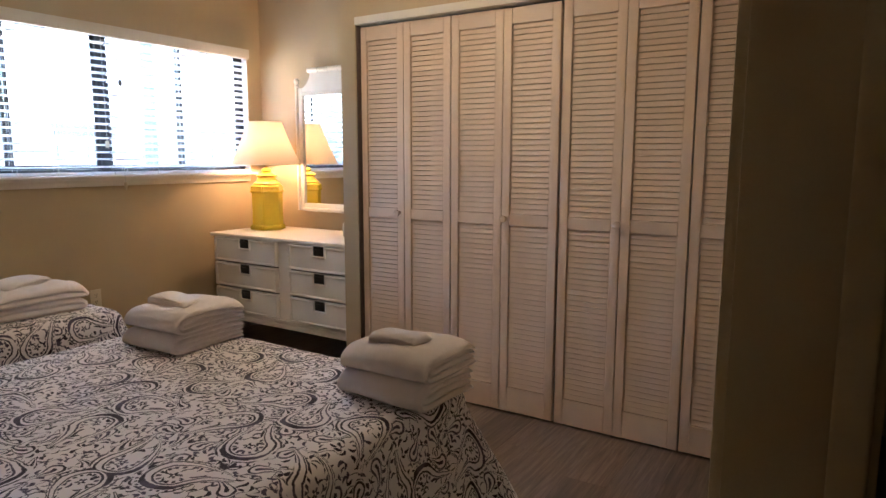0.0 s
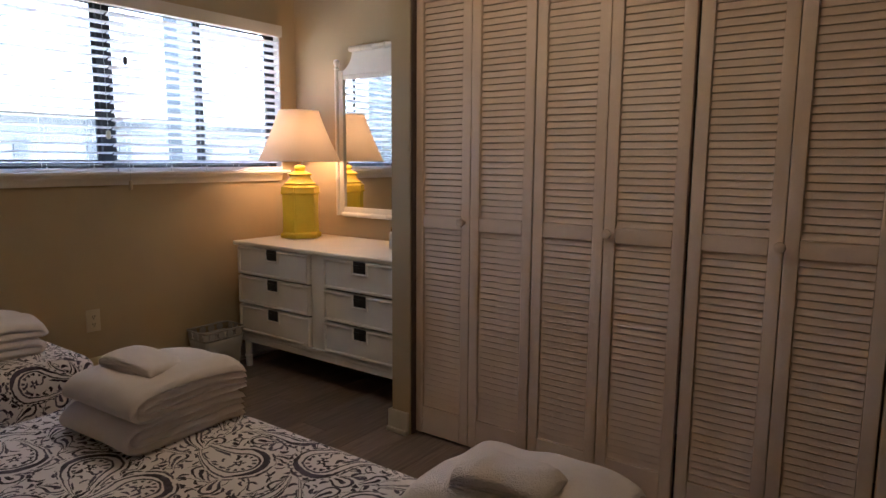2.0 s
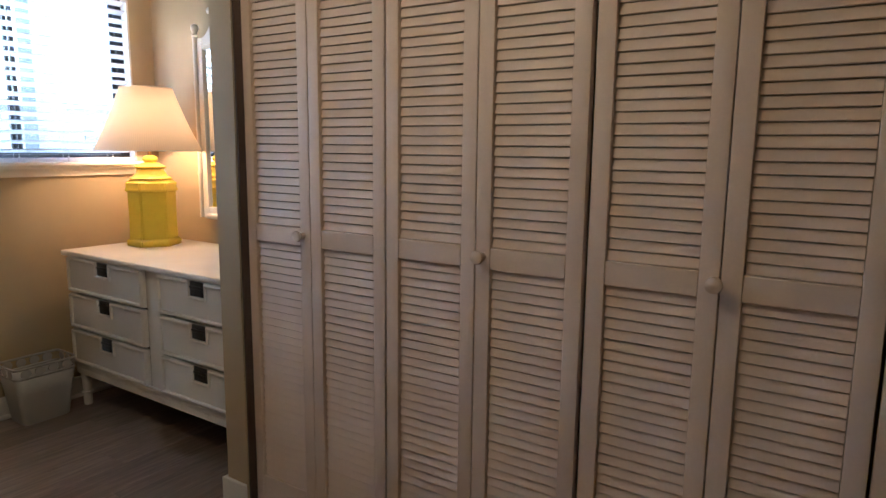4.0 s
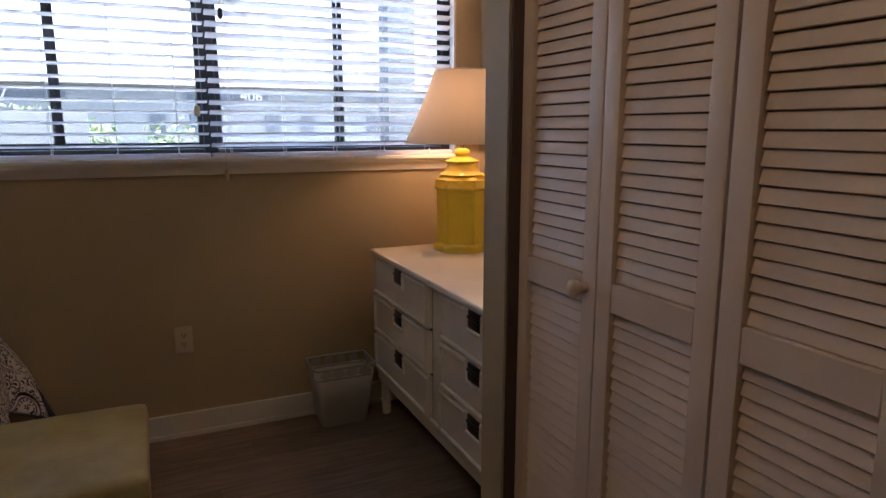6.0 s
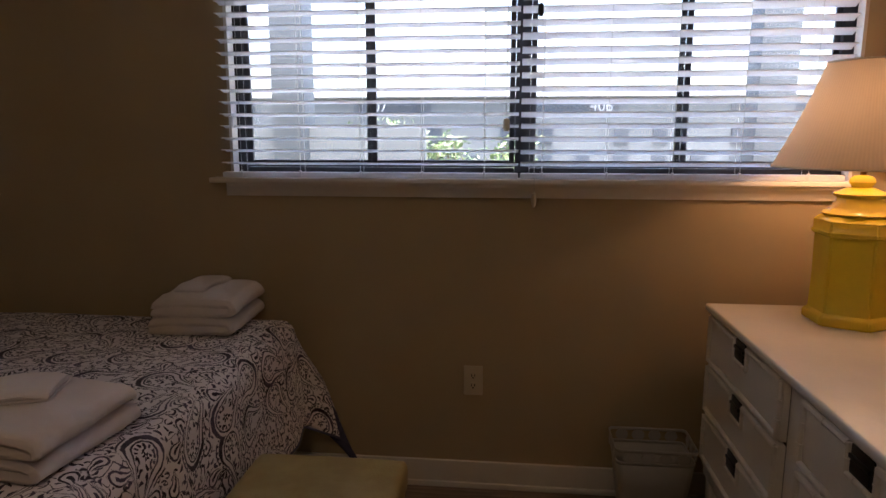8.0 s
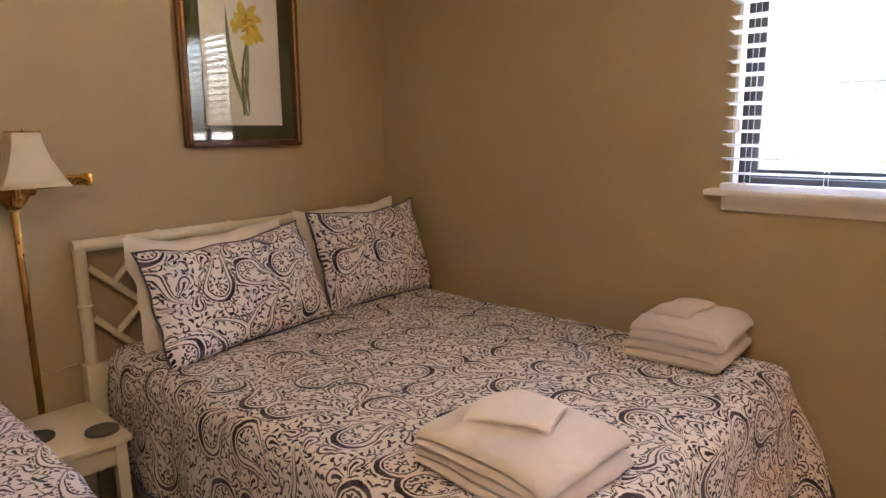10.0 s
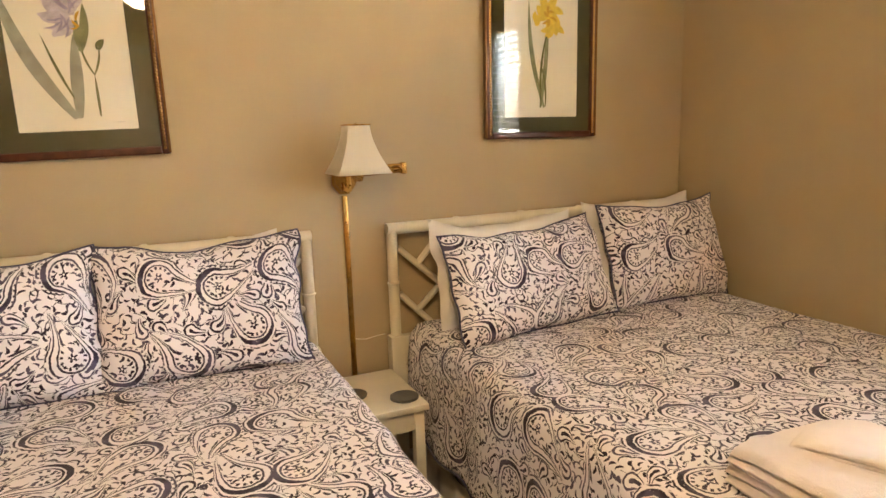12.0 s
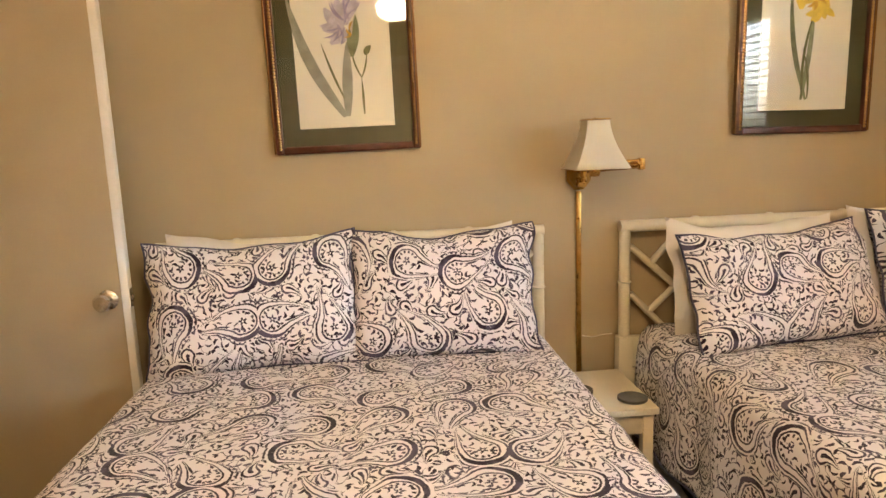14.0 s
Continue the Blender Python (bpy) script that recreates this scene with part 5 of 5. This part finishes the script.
        fan(INK_YELLOW, 0.045, bz + 0.33, 7, 5, (200, 340), 0.050, 0.016, 0.0007)
        fan(INK_YELLOW_D, 0.034, bz + 0.36, 8, 6, (20, 330), 0.040, 0.006, 0.0009)
        fan(INK_YELLOW, -0.022, bz + 0.325, 9, 2, (80, 100), 0.060, 0.013, 0.0008)
    bm = bmesh.new()
    box(bm, x, x + 0.0003, py - 0.075, py - 0.035, -pz + 0.022, -pz + 0.0235)
    part("signature", bm, INK_BLUE, sheet, smooth=False)


picture(-2.711, -2.206, 1.348, 2.075, 0.9, 0.0, "iris", "iris print in a mahogany and gilt frame with green mat")
picture(-1.026, -0.512, 1.354, 2.08, -0.5, -1.5, "daffodil", "daffodil print in a mahogany and gilt frame with green mat")


# ---- entry door, swung open along the headboard wall ----
def entry_door():
    ob = thing("door_1", "tan painted flush entry door, standing open", "door", m=pose(0.262, SOUTH - 0.03, 0, 0, 0, 1.5), kind="structure")
    wd = 0.788
    bm = bmesh.new()
    box(bm, -0.0165, 0.0165, 0.002, wd - 0.0222, 0.012, 2.03, 0.0015)
    part("leaf", bm, paint("door_tan", (0.44, 0.345, 0.22), 0.4, 0.05, 3, 0.05), ob)
    bm = bmesh.new()
    box(bm, -0.0175, 0.0175, wd - 0.022, wd + 0.0022, 0.014, 2.028, 0.004, 3)
    part("edge", bm, paint("door_edge_white", (0.82, 0.80, 0.76), 0.4), ob, "white painted door edge")
    bm = bmesh.new()
    box(bm, -0.0125, 0.0125, wd + 0.0024, wd + 0.004, 0.885, 0.945, 0.0006)
    box(bm, -0.006, 0.006, wd + 0.0041, wd + 0.012, 0.905, 0.925, 0.002)
    part("latch_plate", bm, CHROME, ob)
    for s in (1, -1):
        bm = bmesh.new()
        prof = [(0.032, 0.0), (0.032, 0.004), (0.026, 0.009), (0.012, 0.012), (0.011, 0.030), (0.018, 0.036), (0.027, 0.046), (0.028, 0.056), (0.022, 0.064), (0.001, 0.066)]
        rings = [[(s * (0.0168 + d), wd - 0.062 + r * math.cos(k * math.tau / 24), 0.915 + r * math.sin(k * math.tau / 24)) for k in range(24)] for r, d in prof]
        ring_mesh(bm, rings)
        part("knob", bm, CHROME, ob, "polished nickel door knob")
    for z in (0.25, 1.02, 1.8):
        bm = bmesh.new()
        tube(bm, [(0.022, -0.004, z - 0.045), (0.022, -0.004, z + 0.045)], 0.006, 10)
        part("hinge", bm, CHROME, ob)


entry_door()


# ---- ceiling lamp ----
def ceiling_lamp():
    cx, cy = 2.25, -2.2
    ob = thing("ceiling_lamp", "frosted glass bowl ceiling lamp, lit", "ceiling lamp", m=pose(cx, cy, 0))
    bm = bmesh.new()
    lathe(bm, [(0.07, CEIL - 0.001), (0.07, CEIL - 0.02), (0.02, CEIL - 0.045), (0.012, CEIL - 0.05), (0.012, 2.36), (0.05, 2.35), (0.05, 2.335)], 24)
    part("stem", bm, BRASS, ob)
    bm = bmesh.new()
    lathe(bm, [(0.05, 2.335), (0.085, 2.32), (0.115, 2.285), (0.12, 2.255), (0.10, 2.215), (0.06, 2.19), (0.01, 2.18)], 32)
    part("bowl", bm, glow("lit_bowl", (1.0, 0.72, 0.42), CEIL_GLOW), ob, "frosted glass bowl, glowing warm")


ceiling_lamp()


# ---- outside ----
def outside():
    # ground colour raised so that it bounces daylight up through the blinds
    bm = bmesh.new()
    s = 400
    vs = [bm.verts.new(p) for p in ((-s, -s, -0.25), (s, -s, -0.25), (s, s, -0.25), (-s, s, -0.25))]
    bm.faces.new(vs)
    solid("ground", bm, paint("pale_bounce_ground", (0.40, 0.37, 0.30), 0.9, 0.2, 0.8, 0.4, 30), "ground outside, made pale to bounce daylight indoors", "ground", kind="structure", smooth=False)
    # neighbouring low building
    hs = thing("neighbouring_building", "low blue-grey building with small dark windows and a pale roof edge", "building", m=pose(0, 5.2, 0))
    bm = bmesh.new()
    box(bm, -2.0, 9.0, 0.0, 3.0, -0.25, 1.80)
    part("wall", bm, FACADE, hs, smooth=False)
    bm = bmesh.new()
    box(bm, -2.1, 9.1, -0.12, 3.1, 1.801, 1.86, 0.01)
    part("roof_edge", bm, TRIM_OUT, hs)
    for i in range(26):
        x = -1.6 + i * 0.42
        for z in (0.95, 1.28):
            if z > 1.1 and i % 3 == 0:
                continue
            bm = bmesh.new()
            box(bm, x, x + 0.16, -0.02, -0.004, z, z + 0.2, 0.004)
            part("window", bm, GLASS_DARK, hs, smooth=False)
    for i in range(5):
        x = -1.2 + i * 2.1
        bm = bmesh.new()
        box(bm, x, x + 0.9, -0.018, -0.004, 1.62, 1.72, 0.003)
        part("panel", bm, GLASS_DARK, hs, smooth=False)
    for x, txt in ((1.12, "07"), (3.58, "406")):
        cu = bpy.data.curves.new("house_number", "FONT")
        cu.body, cu.size, cu.extrude = txt, 0.17, 0.004
        o = new("house_number", cu)
        o.data.materials.append(TRIM_OUT)
        dg = bpy.context.evaluated_depsgraph_get()
        me = bpy.data.meshes.new_from_object(o.evaluated_get(dg))
        bpy.data.objects.remove(o)
        o = new("house_number", me)
        o.parent = hs
        o.matrix_basis = pose(x, -0.03, 1.64, 90, 0, 0)
    # two posts of the porch
    for x in (1.33, 4.06):
        p = thing("porch_post", "square blue-grey porch post", "post", group="porch posts")
        bm = bmesh.new()
        box(bm, x, x + 0.2, 1.4, 1.6, -0.24, 3.2, 0.008)
        part("shaft", bm, POST_SHADED, p)
        bm = bmesh.new()
        box(bm, x - 0.03, x + 0.23, 1.37, 1.63, -0.25, -0.05, 0.008)
        part("plinth", bm, TRIM_OUT, p)
    for x0, x1 in ((0.35, 1.33), ):
        bm = bmesh.new()
        box(bm, x0, x1 + 0.9, 1.47, 1.53, -0.25, 1.42, 0.005)
        solid("porch_screen", bm, FACADE, "pale panelled porch screen beside the post", "screen")


outside()


def shrub(cx, cy, z, r, seed):
    rnd = random.Random(seed)
    ob = thing("shrub", "light green leafy shrub outside the window", "shrub", m=pose(cx, cy, -0.25), group="shrubs")
    bm = bmesh.new()
    tips = []
    for i in range(16):
        a = rnd.uniform(0, math.tau)
        e = rnd.uniform(0.2, 1.0)
        tip = (r * e * math.cos(a), r * 0.7 * e * math.sin(a), z + 0.25 - 0.25 * e * e * rnd.random())
        tips.append(tip)
        tube(bm, [(0.03 * math.cos(a), 0.03 * math.sin(a), 0), (tip[0] * 0.5, tip[1] * 0.5, tip[2] * 0.6), tip], 0.01, 5, [0.014, 0.009, 0.003])
    part("stems", bm, paint("bark", (0.12, 0.09, 0.06), 0.9), ob)
    bm = bmesh.new()
    for i in range(1500):
        tx, ty, tz = rnd.choice(tips)
        f = rnd.uniform(0.35, 1.05)
        p = Vector((tx * f + rnd.gauss(0, 0.09), ty * f + rnd.gauss(0, 0.09), tz * (0.35 + 0.65 * f) + rnd.gauss(0, 0.07)))
        m = pose(*p, rnd.uniform(-60, 60), rnd.uniform(-60, 60), rnd.uniform(0, 360))
        s = rnd.uniform(0.025, 0.05)
        q = [m @ Vector(c) for c in ((0, -s, 0), (s * 0.5, 0, 0.006), (0, s, 0), (-s * 0.5, 0, 0.006))]
        bm.faces.new([bm.verts.new(c) for c in q])
    n = N("shrub_leaf")
    g = n.node("ShaderNodeNewGeometry")
    n.set(Base_Color=n.ramp(g.outputs["Random Per Island"], (0.0, (0.045, 0.085, 0.03)), (0.6, (0.10, 0.165, 0.055)), (1.0, (0.30, 0.34, 0.20))), Roughness=0.55)
    part("leaves", bm, n.m, ob, smooth=False)


shrub(1.50, 4.1, 1.40, 0.66, 1)
shrub(2.30, 4.3, 1.31, 0.66, 2)
shrub(0.9, 4.6, 1.15, 0.5, 3)


# ---- floor planks ----
def floor():
    bm = bmesh.new()
    box(bm, -0.14, EAST + 0.14, -5.74, 0.14, -0.12, -0.006)
    fl = solid("floor", bm, DARK_BOARD, "grey-brown wood-look vinyl plank floor", "floor", kind="structure", smooth=False)
    pw, pl = 0.181, 1.22
    bm = bmesh.new()
    box(bm, 0.0003, pl - 0.0003, 0.0003, pw - 0.0003, -0.0055, 0.0, 0.0007, 1)
    full = finish(bm, "plank", PLANK, False)
    shared = {}
    rows = int(math.ceil(5.6 / pw))
    for r in range(rows):
        y = -5.6 + r * pw
        x = -((r * 0.437) % 1.0) * pl
        while x < EAST:
            a, b = max(x, 0.0), min(x + pl, EAST)
            w = min(pw, -y)
            if b - a > 0.02 and w > 0.01:
                if a == x and b == x + pl and w == pw:
                    piece("plank", full, fl, (x, y, 0))
                else:
                    key = (round(b - a, 3), round(w, 3))
                    if key not in shared:
                        bm = bmesh.new()
                        box(bm, 0.0003, b - a - 0.0003, 0.0003, w - 0.0003, -0.0055, 0.0, 0.0007, 1)
                        shared[key] = finish(bm, "plank", PLANK, False)
                    piece("plank", shared[key], fl, (a, y, 0))
            x += pl


floor()
